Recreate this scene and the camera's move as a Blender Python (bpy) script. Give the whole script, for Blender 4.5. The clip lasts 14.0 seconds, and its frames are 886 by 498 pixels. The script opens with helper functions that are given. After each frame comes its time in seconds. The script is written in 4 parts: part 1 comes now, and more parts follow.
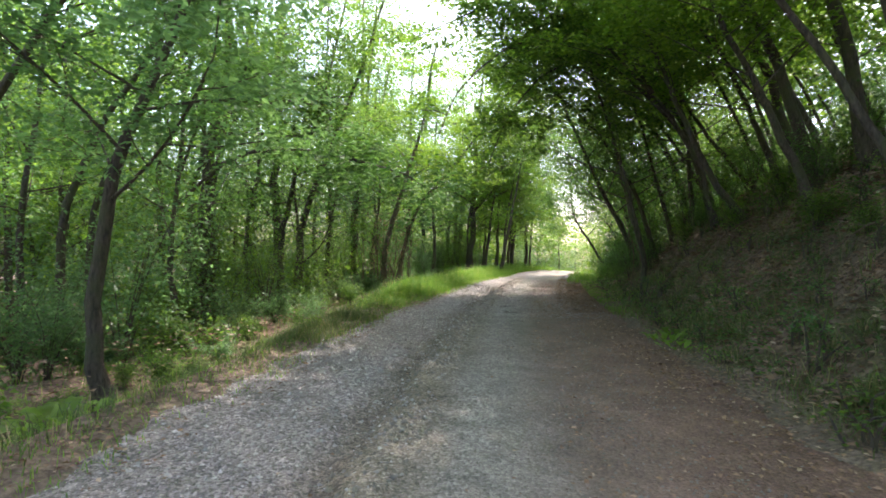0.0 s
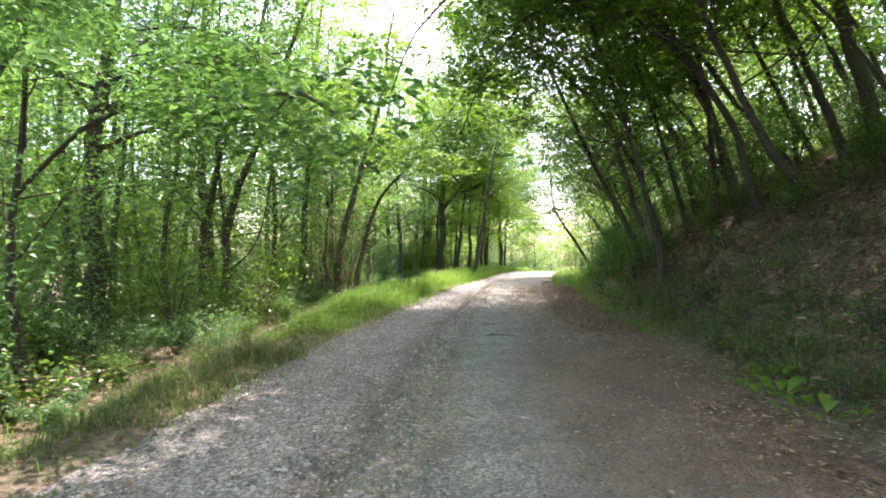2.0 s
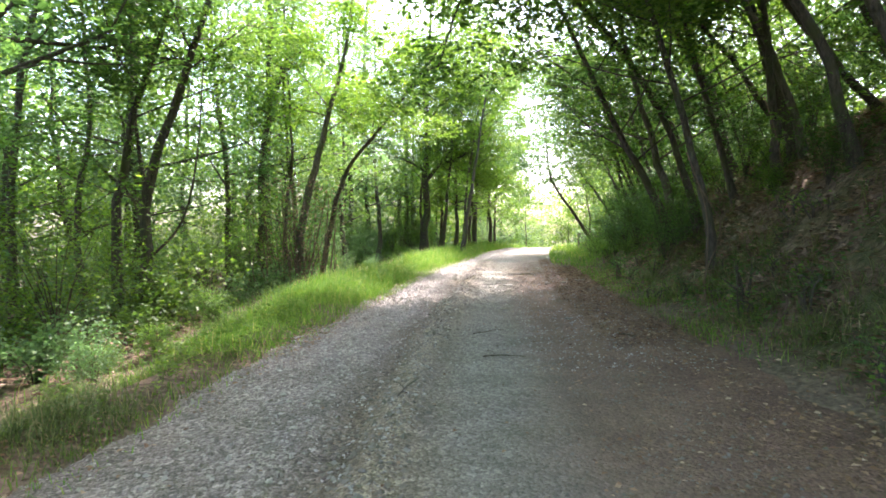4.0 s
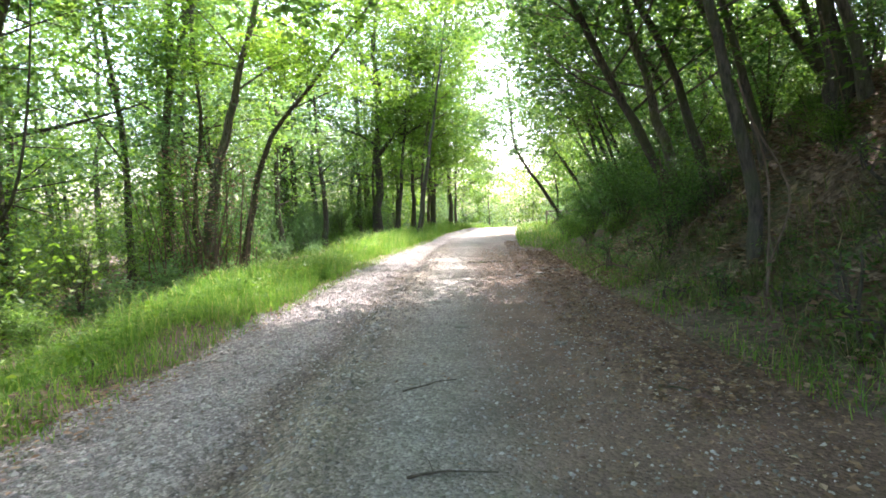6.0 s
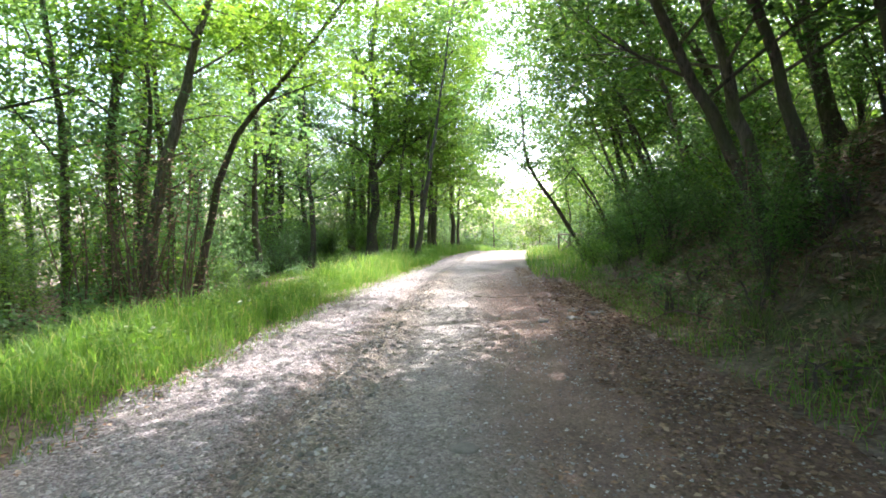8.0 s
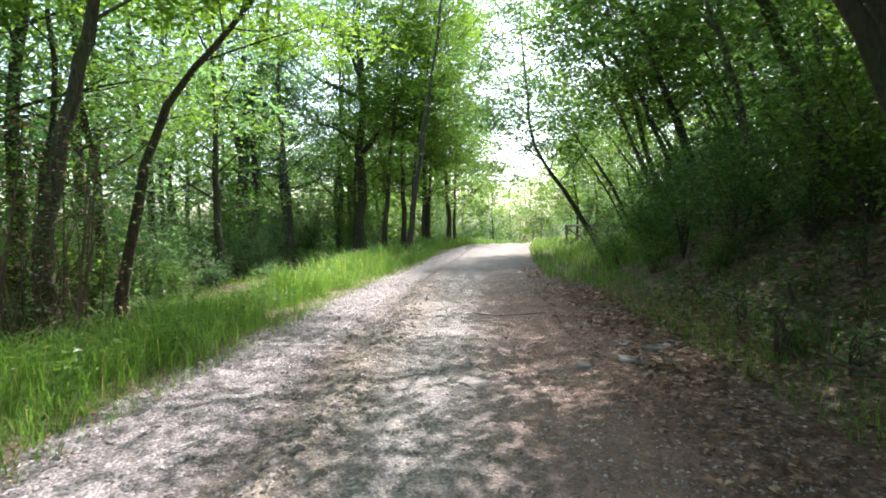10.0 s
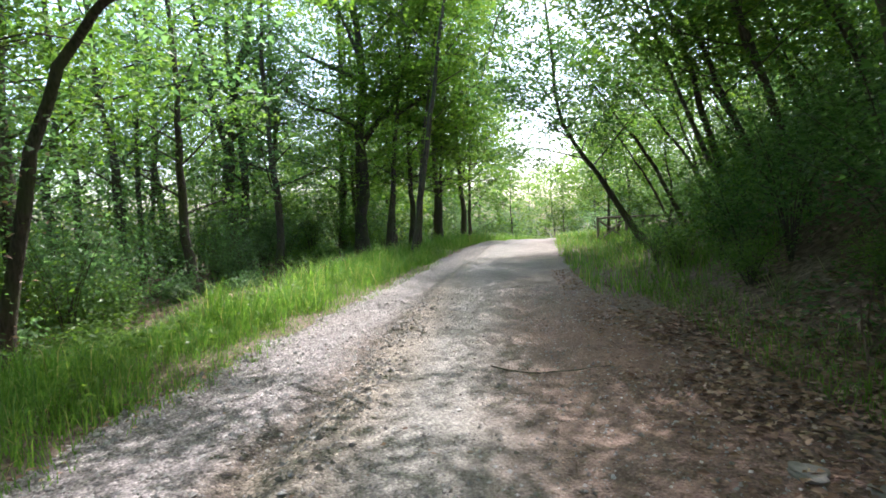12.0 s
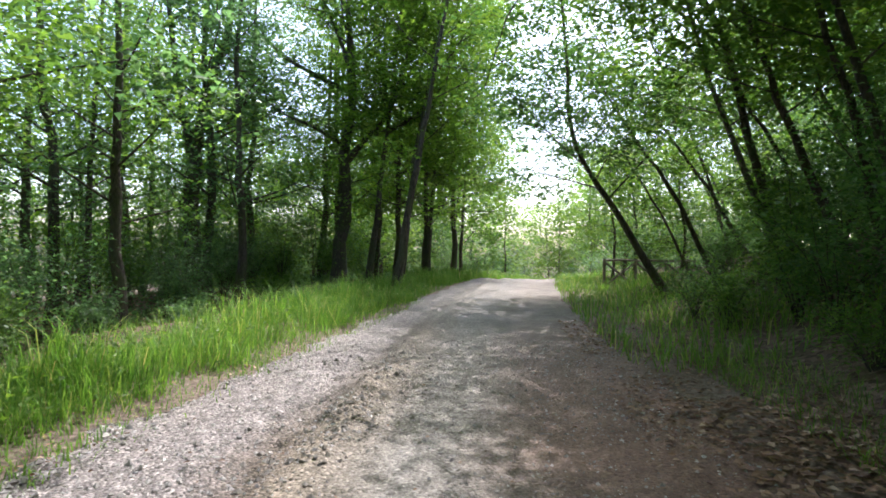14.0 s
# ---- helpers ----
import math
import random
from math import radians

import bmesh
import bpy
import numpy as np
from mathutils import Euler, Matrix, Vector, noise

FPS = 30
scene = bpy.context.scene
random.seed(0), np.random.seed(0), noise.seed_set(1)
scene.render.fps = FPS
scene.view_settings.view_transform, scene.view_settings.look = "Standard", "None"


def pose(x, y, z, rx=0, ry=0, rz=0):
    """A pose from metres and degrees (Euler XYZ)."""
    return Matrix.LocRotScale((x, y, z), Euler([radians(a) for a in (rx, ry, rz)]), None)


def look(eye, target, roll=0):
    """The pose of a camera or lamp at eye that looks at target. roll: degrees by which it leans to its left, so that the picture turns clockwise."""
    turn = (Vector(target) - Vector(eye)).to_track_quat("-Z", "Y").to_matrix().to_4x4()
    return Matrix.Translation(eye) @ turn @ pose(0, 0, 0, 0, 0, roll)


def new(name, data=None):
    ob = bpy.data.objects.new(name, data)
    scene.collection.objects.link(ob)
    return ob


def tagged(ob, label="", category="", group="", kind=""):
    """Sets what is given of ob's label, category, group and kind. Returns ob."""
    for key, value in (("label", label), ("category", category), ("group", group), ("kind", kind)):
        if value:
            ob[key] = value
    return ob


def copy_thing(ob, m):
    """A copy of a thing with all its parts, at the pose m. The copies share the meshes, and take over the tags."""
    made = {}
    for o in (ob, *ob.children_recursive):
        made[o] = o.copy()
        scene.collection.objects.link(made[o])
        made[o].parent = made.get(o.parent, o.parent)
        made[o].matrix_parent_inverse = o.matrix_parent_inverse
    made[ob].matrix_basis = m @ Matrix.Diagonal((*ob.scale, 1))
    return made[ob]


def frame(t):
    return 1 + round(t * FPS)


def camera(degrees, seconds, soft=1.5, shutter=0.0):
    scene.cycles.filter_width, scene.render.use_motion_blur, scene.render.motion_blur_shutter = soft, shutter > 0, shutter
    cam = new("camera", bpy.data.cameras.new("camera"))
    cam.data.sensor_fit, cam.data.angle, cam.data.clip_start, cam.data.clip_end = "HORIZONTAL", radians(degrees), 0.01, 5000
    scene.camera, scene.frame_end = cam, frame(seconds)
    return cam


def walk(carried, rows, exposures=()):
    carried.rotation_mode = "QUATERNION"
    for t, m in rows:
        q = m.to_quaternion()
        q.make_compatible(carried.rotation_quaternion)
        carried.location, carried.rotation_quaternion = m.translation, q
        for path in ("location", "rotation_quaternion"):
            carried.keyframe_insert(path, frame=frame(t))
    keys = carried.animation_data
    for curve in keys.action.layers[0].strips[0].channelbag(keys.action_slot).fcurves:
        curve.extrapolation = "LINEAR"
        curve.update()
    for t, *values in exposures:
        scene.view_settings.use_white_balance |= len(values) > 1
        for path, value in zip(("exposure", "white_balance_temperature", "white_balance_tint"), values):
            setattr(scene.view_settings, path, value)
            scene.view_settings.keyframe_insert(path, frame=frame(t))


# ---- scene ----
cam = camera(75.9, 14.0, soft=1.7, shutter=0.12)
EXPOSURES = [(0.0, 2.52, 6700, 18), (0.6, 2.7, 6750, 18), (1.5, 3.02, 6750, 20), (2.7, 3.15, 6700, 21), (5.0, 3.2, 6500, 21), (6.2, 3.22, 6400, 21), (7.5, 3.08, 6250, 21), (8.7, 2.83, 6200, 20), (11.0, 2.28, 6100, 16), (12.5, 2.1, 6050, 15), (14.0, 1.92, 6100, 16)]
PATH = [
    (0, (-0.013, 0.058, 1.362), (-0.042, 2.058, 1.365), 1.7),
    (0.5, (0.021, 0.996, 1.347), (0.001, 2.996, 1.325), 0.3),
    (1, (0.102, 1.922, 1.305), (0.128, 3.922, 1.294), -0.4),
    (1.5, (0.109, 2.855, 1.328), (0.126, 4.855, 1.343), 2.7),
    (2, (0.147, 3.788, 1.308), (0.221, 5.787, 1.321), 0.3),
    (2.5, (0.187, 4.665, 1.333), (0.274, 6.663, 1.369), 1.0),
    (2.7, (0.19, 4.963, 1.342), (0.278, 6.961, 1.328), -0.6),
    (4.8, (0.693, 8.31, 1.285), (0.833, 10.303, 1.19), -1.0),
    (5, (0.745, 8.62, 1.299), (0.923, 10.609, 1.19), -2.5),
    (5.5, (0.898, 9.298, 1.277), (1.04, 11.29, 1.164), -2.8),
    (6, (1.063, 10.074, 1.26), (1.305, 12.054, 1.118), -1.9),
    (6.5, (1.216, 10.77, 1.256), (1.477, 12.746, 1.101), -2.3),
    (7, (1.312, 11.578, 1.215), (1.567, 13.559, 1.117), -0.6),
    (7.5, (1.396, 12.262, 1.204), (1.666, 14.243, 1.142), -2.8),
    (8, (1.48, 12.867, 1.214), (1.717, 14.852, 1.147), -0.7),
    (8.5, (1.589, 13.576, 1.214), (1.908, 15.547, 1.101), -1.3),
    (8.7, (1.618, 13.787, 1.207), (1.881, 15.769, 1.138), -0.8),
    (10.8, (2.175, 16.816, 1.262), (2.402, 18.8, 1.149), -1.5),
    (11, (2.233, 17.126, 1.235), (2.419, 19.115, 1.138), -1.9),
    (11.5, (2.366, 17.784, 1.238), (2.516, 19.776, 1.136), -0.6),
    (12, (2.461, 18.392, 1.259), (2.642, 20.38, 1.143), -2.5),
    (12.5, (2.543, 18.974, 1.235), (2.683, 20.968, 1.155), -0.6),
    (13, (2.636, 19.608, 1.22), (2.864, 21.593, 1.142), -0.8),
    (13.5, (2.732, 20.159, 1.194), (2.947, 22.147, 1.154), -1.6),
    (14, (2.803, 20.71, 1.172), (3.018, 22.698, 1.176), 1.0),
]
walk(cam, [(t, look(eye, target, roll)) for t, eye, target, roll in PATH], EXPOSURES)

# ---- light ----
SUN_TO = Vector((0.25, 0.44, 0.86)).normalized()
world = bpy.data.worlds.new("sky")
scene.world = world
world.use_nodes = True
wn = world.node_tree.nodes
wl = world.node_tree.links
sky = wn.new("ShaderNodeTexSky")
sky.sky_type = "NISHITA"
sky.sun_disc = False
sky.sun_elevation = math.asin(SUN_TO.z)
sky.sun_rotation = math.atan2(SUN_TO.x, SUN_TO.y)
sky.air_density, sky.dust_density = 1.0, 3.0
wn["Background"].inputs["Strength"].default_value = 0.15
wl.new(sky.outputs[0], wn["Background"].inputs[0])
sun = new("sun", bpy.data.lights.new("sun", "SUN"))
sun.data.energy, sun.data.angle, sun.data.color = 2.05, radians(0.6), (1.0, 0.97, 0.92)
sun.matrix_world = Matrix.Translation((20, 30, 60)) @ SUN_TO.to_track_quat("Z", "Y").to_matrix().to_4x4()

# ---- materials ----
def material(name):
    m = bpy.data.materials.new(name)
    m.use_nodes = True
    return m, m.node_tree.nodes, m.node_tree.links, m.node_tree.nodes["Principled BSDF"]


def noise_tex(n, l, scale, detail=4.0, rough=0.55, vec=None):
    t = n.new("ShaderNodeTexNoise")
    t.inputs["Scale"].default_value = scale
    t.inputs["Detail"].default_value = detail
    t.inputs["Roughness"].default_value = rough
    if vec is not None:
        l.new(vec, t.inputs["Vector"])
    return t


def ramp(n, l, src, stops):
    r = n.new("ShaderNodeValToRGB")
    els = r.color_ramp.elements
    while len(els) < len(stops):
        els.new(0.5)
    for e, (p, c) in zip(els, stops):
        e.position = p
        e.color = (*c, 1) if len(c) == 3 else c
    l.new(src, r.inputs[0])
    return r


def mix(n, l, fac, a, b, mode="MIX"):
    m = n.new("ShaderNodeMix")
    m.data_type, m.blend_type = "RGBA", mode
    for sock, v in ((m.inputs[0], fac), (m.inputs[6], a), (m.inputs[7], b)):
        if isinstance(v, (int, float)):
            sock.default_value = v
        elif isinstance(v, tuple):
            sock.default_value = (*v, 1)
        else:
            l.new(v, sock)
    return m.outputs[2]


def bump(n, l, height, strength, dist, bsdf, prev=None):
    b = n.new("ShaderNodeBump")
    b.inputs["Strength"].default_value, b.inputs["Distance"].default_value = strength, dist
    l.new(height, b.inputs["Height"])
    if prev is not None:
        l.new(prev, b.inputs["Normal"])
    l.new(b.outputs[0], bsdf.inputs["Normal"])
    return b.outputs[0]


def grey(v):
    return (v, v, v)


def bark_material(name, dark, light, moss):
    m, n, l, b = material(name)
    co = n.new("ShaderNodeTexCoord")
    mp = n.new("ShaderNodeMapping")
    mp.inputs["Scale"].default_value = (1, 1, 0.25)
    l.new(co.outputs["Object"], mp.inputs["Vector"])
    fine = noise_tex(n, l, 28, 6, 0.65, mp.outputs[0])
    wide = noise_tex(n, l, 2.2, 3, 0.5, co.outputs["Object"])
    c1 = ramp(n, l, fine.outputs[0], [(0.32, dark), (0.68, light)])
    f = ramp(n, l, wide.outputs[0], [(0.46, grey(0)), (0.66, grey(0.8))])
    l.new(mix(n, l, f.outputs[0], c1.outputs[0], moss), b.inputs["Base Color"])
    b.inputs["Roughness"].default_value = 0.9
    bump(n, l, fine.outputs[0], 1.0, 0.05, b)
    return m


def leaf_material(name, stops, glow, share=0.45, rough=0.45):
    """A thin leaf: gloss on top, light coming through from behind, tone differing leaf by leaf and tree by tree."""
    m, n, l, b = material(name)
    geo = n.new("ShaderNodeNewGeometry")
    info = n.new("ShaderNodeObjectInfo")
    r = ramp(n, l, geo.outputs["Random Per Island"], stops)
    hsv = n.new("ShaderNodeHueSaturation")
    mr = n.new("ShaderNodeMapRange")
    mr.inputs["To Min"].default_value, mr.inputs["To Max"].default_value = 0.8, 1.2
    l.new(info.outputs["Random"], mr.inputs[0])
    l.new(mr.outputs[0], hsv.inputs["Value"])
    l.new(r.outputs[0], hsv.inputs["Color"])
    l.new(hsv.outputs[0], b.inputs["Base Color"])
    b.inputs["Roughness"].default_value = rough
    b.inputs["Specular IOR Level"].default_value = 0.35
    tr = n.new("ShaderNodeBsdfTranslucent")
    l.new(mix(n, l, 1.0, hsv.outputs[0], glow, "MULTIPLY"), tr.inputs["Color"])
    ms = n.new("ShaderNodeMixShader")
    ms.inputs[0].default_value = share
    l.new(b.outputs[0], ms.inputs[1])
    l.new(tr.outputs[0], ms.inputs[2])
    l.new(ms.outputs[0], n["Material Output"].inputs["Surface"])
    return m


BARK = bark_material("bark_dark", (0.028, 0.021, 0.017), (0.125, 0.098, 0.075), (0.075, 0.085, 0.035))
BARK_PALE = bark_material("bark_grey", (0.045, 0.036, 0.027), (0.20, 0.17, 0.13), (0.09, 0.10, 0.045))
TWIG_DEAD = bark_material("dead_twigs", (0.06, 0.04, 0.028), (0.22, 0.15, 0.10), (0.16, 0.11, 0.07))
WOOD_OLD = bark_material("weathered_wood", (0.07, 0.055, 0.04), (0.25, 0.21, 0.16), (0.15, 0.14, 0.09))
LEAF = leaf_material("leaf_green", [(0.0, (0.053, 0.110, 0.023)), (0.55, (0.084, 0.162, 0.035)), (1.0, (0.150, 0.240, 0.046))], (2.0, 2.0, 1.25), 0.52)
LEAF_LIGHT = leaf_material("leaf_yellow_green", [(0.0, (0.075, 0.145, 0.019)), (0.6, (0.111, 0.195, 0.029)), (1.0, (0.167, 0.250, 0.040))], (2.0, 2.05, 1.1), 0.5)
LEAF_DARK = leaf_material("leaf_deep_green", [(0.0, (0.042, 0.094, 0.027)), (0.6, (0.066, 0.135, 0.039)), (1.0, (0.113, 0.204, 0.055))], (2.0, 2.1, 1.4), 0.46)
LEAF_COOL = leaf_material("leaf_blue_green", [(0.0, (0.059, 0.112, 0.048)), (0.6, (0.087, 0.157, 0.063)), (1.0, (0.130, 0.217, 0.081))], (2.0, 2.15, 1.6), 0.52)
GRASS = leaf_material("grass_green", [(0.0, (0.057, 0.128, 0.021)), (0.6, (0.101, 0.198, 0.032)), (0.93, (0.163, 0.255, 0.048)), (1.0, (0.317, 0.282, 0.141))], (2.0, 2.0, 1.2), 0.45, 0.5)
# straw-mixed grass, darker than GRASS, with the verge's shade in its colour
GRASS_DRY_SHADED = leaf_material("grass_dry_shaded", [(0.0, (0.055, 0.085, 0.028)), (0.5, (0.095, 0.135, 0.043)), (0.88, (0.15, 0.165, 0.068)), (1.0, (0.32, 0.26, 0.16))], (1.6, 1.6, 1.1), 0.35, 0.6)
LITTER = leaf_material("dry_leaf", [(0.0, (0.09, 0.052, 0.032)), (0.45, (0.20, 0.115, 0.068)), (0.85, (0.32, 0.205, 0.13)), (1.0, (0.45, 0.34, 0.24))], (1.2, 1.1, 1.0), 0.15, 0.6)


def road_material():
    m, n, l, b = material("gravel_road")
    uv = n.new("ShaderNodeUVMap")
    uv.uv_map = "lane"
    co = n.new("ShaderNodeTexCoord")
    sep = n.new("ShaderNodeSeparateXYZ")
    l.new(uv.outputs[0], sep.inputs[0])
    wob = noise_tex(n, l, 0.55, 4, 0.6, co.outputs["Object"])
    add = n.new("ShaderNodeMath")
    add.operation = "MULTIPLY_ADD"
    add.inputs[1].default_value = 0.6
    l.new(wob.outputs[0], add.inputs[0])
    l.new(sep.outputs[0], add.inputs[2])
    mr = n.new("ShaderNodeMapRange")
    mr.inputs["From Min"].default_value, mr.inputs["From Max"].default_value = -2.7, 3.3
    l.new(add.outputs[0], mr.inputs[0])
    lanes = ramp(n, l, mr.outputs[0], [
        (0.02, (0.17, 0.13, 0.10)), (0.10, (0.25, 0.216, 0.199)), (0.29, (0.288, 0.252, 0.236)), (0.345, (0.155, 0.122, 0.096)), (0.385, (0.295, 0.245, 0.19)), (0.43, (0.25, 0.217, 0.18)),
        (0.475, (0.275, 0.252, 0.222)), (0.525, (0.26, 0.234, 0.203)), (0.62, (0.215, 0.155, 0.122)), (0.75, (0.205, 0.132, 0.10)), (0.95, (0.175, 0.108, 0.08))])
    # further on the track turns one pale grey-tan from edge to edge
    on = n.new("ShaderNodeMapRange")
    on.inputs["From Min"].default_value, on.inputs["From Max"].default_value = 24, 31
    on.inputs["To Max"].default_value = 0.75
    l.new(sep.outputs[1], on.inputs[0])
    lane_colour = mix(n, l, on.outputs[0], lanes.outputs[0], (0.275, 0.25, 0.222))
    peb = n.new("ShaderNodeTexVoronoi")
    peb.inputs["Scale"].default_value = 42
    l.new(co.outputs["Object"], peb.inputs["Vector"])
    peb2 = n.new("ShaderNodeTexVoronoi")
    peb2.inputs["Scale"].default_value = 95
    l.new(co.outputs["Object"], peb2.inputs["Vector"])
    tone = ramp(n, l, peb.outputs["Color"], [(0.1, grey(0.45)), (0.55, grey(0.98)), (0.95, grey(1.7))])
    tone2 = ramp(n, l, peb2.outputs["Color"], [(0.1, grey(0.5)), (0.9, grey(1.45))])
    patch = noise_tex(n, l, 1.6, 5, 0.62, co.outputs["Object"])
    tone3 = ramp(n, l, patch.outputs[0], [(0.3, grey(0.72)), (0.7, grey(1.2))])
    loose = ramp(n, l, mr.outputs[0], [(0.3, grey(0.85)), (0.5, grey(0.6)), (0.6, grey(0.32)), (0.9, grey(0.45))])
    c = mix(n, l, loose.outputs[0], lane_colour, tone.outputs[0], "MULTIPLY")
    c = mix(n, l, loose.outputs[0], c, tone2.outputs[0], "MULTIPLY")
    c = mix(n, l, 0.9, c, tone3.outputs[0], "MULTIPLY")
    l.new(c, b.inputs["Base Color"])
    b.inputs["Roughness"].default_value = 0.92
    b.inputs["Specular IOR Level"].default_value = 0.25
    g1 = noise_tex(n, l, 14, 6, 0.7, co.outputs["Object"])
    nb = bump(n, l, peb.outputs["Distance"], 0.9, -0.02, b)
    bump(n, l, g1.outputs[0], 0.6, 0.03, b, nb)
    return m


def ground_material():
    m, n, l, b = material("forest_floor")
    co = n.new("ShaderNodeTexCoord")
    a = noise_tex(n, l, 0.9, 5, 0.6, co.outputs["Object"])
    f = noise_tex(n, l, 19, 6, 0.7, co.outputs["Object"])
    v = n.new("ShaderNodeTexVoronoi")
    v.inputs["Scale"].default_value = 16
    l.new(co.outputs["Object"], v.inputs["Vector"])
    litter = ramp(n, l, v.outputs["Color"], [(0.1, (0.075, 0.051, 0.038)), (0.55, (0.175, 0.116, 0.083)), (0.95, (0.31, 0.215, 0.155))])
    moss = ramp(n, l, f.outputs[0], [(0.3, (0.03, 0.05, 0.015)), (0.7, (0.085, 0.11, 0.035))])
    k = ramp(n, l, a.outputs[0], [(0.48, grey(0)), (0.66, grey(0.85))])
    c = mix(n, l, k.outputs[0], litter.outputs[0], moss.outputs[0])
    uv = n.new("ShaderNodeUVMap")
    uv.uv_map = "lane"
    sep = n.new("ShaderNodeSeparateXYZ")
    l.new(uv.outputs[0], sep.inputs[0])
    ab = n.new("ShaderNodeMath")
    ab.operation = "ABSOLUTE"
    l.new(sep.outputs[0], ab.inputs[0])
    wb = n.new("ShaderNodeMath")
    wb.operation = "MULTIPLY_ADD"
    wb.inputs[1].default_value = 1.2
    l.new(a.outputs[0], wb.inputs[0])
    l.new(ab.outputs[0], wb.inputs[2])
    near = n.new("ShaderNodeMapRange")
    near.inputs["From Min"].default_value, near.inputs["From Max"].default_value = 3.7, 2.9
    l.new(wb.outputs[0], near.inputs[0])
    grit = ramp(n, l, f.outputs[0], [(0.3, (0.13, 0.095, 0.07)), (0.7, (0.25, 0.20, 0.155))])
    c = mix(n, l, near.outputs[0], c, grit.outputs[0])
    t = ramp(n, l, f.outputs[0], [(0.25, grey(0.55)), (0.75, grey(1.25))])
    l.new(mix(n, l, 0.8, c, t.outputs[0], "MULTIPLY"), b.inputs["Base Color"])
    b.inputs["Roughness"].default_value = 0.95
    b.inputs["Specular IOR Level"].default_value = 0.2
    nb = bump(n, l, v.outputs["Distance"], 0.7, 0.03, b)
    bump(n, l, f.outputs[0], 0.7, 0.05, b, nb)
    return m


def stone_material(name, lo, midc, hi):
    m, n, l, b = material(name)
    geo = n.new("ShaderNodeNewGeometry")
    co = n.new("ShaderNodeTexCoord")
    f = noise_tex(n, l, 22, 6, 0.65, co.outputs["Object"])
    r = ramp(n, l, geo.outputs["Random Per Island"], [(0.0, lo), (0.55, midc), (1.0, hi)])
    t = ramp(n, l, f.outputs[0], [(0.25, grey(0.6)), (0.75, grey(1.2))])
    l.new(mix(n, l, 0.8, r.outputs[0], t.outputs[0], "MULTIPLY"), b.inputs["Base Color"])
    b.inputs["Roughness"].default_value = 0.85
    bump(n, l, f.outputs[0], 0.5, 0.01, b)
    return m


ROAD = road_material()
SOIL = ground_material()
STONE = stone_material("pale_gravel", (0.19, 0.165, 0.145), (0.34, 0.32, 0.30), (0.52, 0.48, 0.44))
ROCK = stone_material("grey_rock", (0.16, 0.142, 0.12), (0.20, 0.18, 0.155), (0.25, 0.225, 0.195))

# ---- mesh helpers ----
rng = np.random.default_rng(7)


def mesh_np(name, verts, faces, mat, uv=None, smooth=False, other=None, first=0):
    """A mesh from arrays: verts (n, 3), faces (m, k)."""
    me = bpy.data.meshes.new(name)
    verts = np.asarray(verts, np.float32)
    faces = np.asarray(faces, np.int32)
    k = faces.shape[1]
    me.vertices.add(len(verts))
    me.vertices.foreach_set("co", verts.ravel())
    me.loops.add(faces.size)
    me.loops.foreach_set("vertex_index", faces.ravel())
    me.polygons.add(len(faces))
    me.polygons.foreach_set("loop_start", np.arange(0, faces.size, k, dtype=np.int32))
    me.polygons.foreach_set("use_smooth", np.full(len(faces), smooth, dtype=bool))
    if uv is not None:
        layer = me.uv_layers.new(name="lane")
        layer.data.foreach_set("uv", np.asarray(uv, np.float32)[faces.ravel()].ravel())
    me.update(calc_edges=True)
    me.validate()
    me.materials.append(mat)
    if other is not None:
        # the first faces are twigs
        me.materials.append(other)
        idx = np.zeros(len(me.polygons), np.int32)
        idx[:first] = 1
        me.polygons.foreach_set("material_index", idx)
    return me


def part(name, me, parent, label=""):
    ob = new(name, me)
    ob.parent = parent
    return tagged(ob, label)


def thing(name, at, label, category, group=""):
    ob = new(name)
    ob.empty_display_size = 0.2
    ob.location = at
    return tagged(ob, label, category, group)


def join(parts):
    """Verts and faces of several (verts, faces) pairs as one."""
    vs, fs, k = [], [], 0
    for v, f in parts:
        vs.append(v)
        fs.append(f + k)
        k += len(v)
    return np.concatenate(vs), np.concatenate(fs)


def smooth_line(pts, n):
    """Catmull-Rom through a few points."""
    p = np.array(pts, float)
    p = np.vstack([2 * p[0] - p[1], p, 2 * p[-1] - p[-2]])
    out = []
    segs = len(p) - 3
    for u in np.linspace(0, segs - 1e-6, n):
        i = int(u)
        t = u - i
        a, b, c, d = p[i:i + 4]
        out.append(0.5 * (2 * b + (c - a) * t + (2 * a - 5 * b + 4 * c - d) * t * t + (3 * b - a - 3 * c + d) * t ** 3))
    return np.array(out)


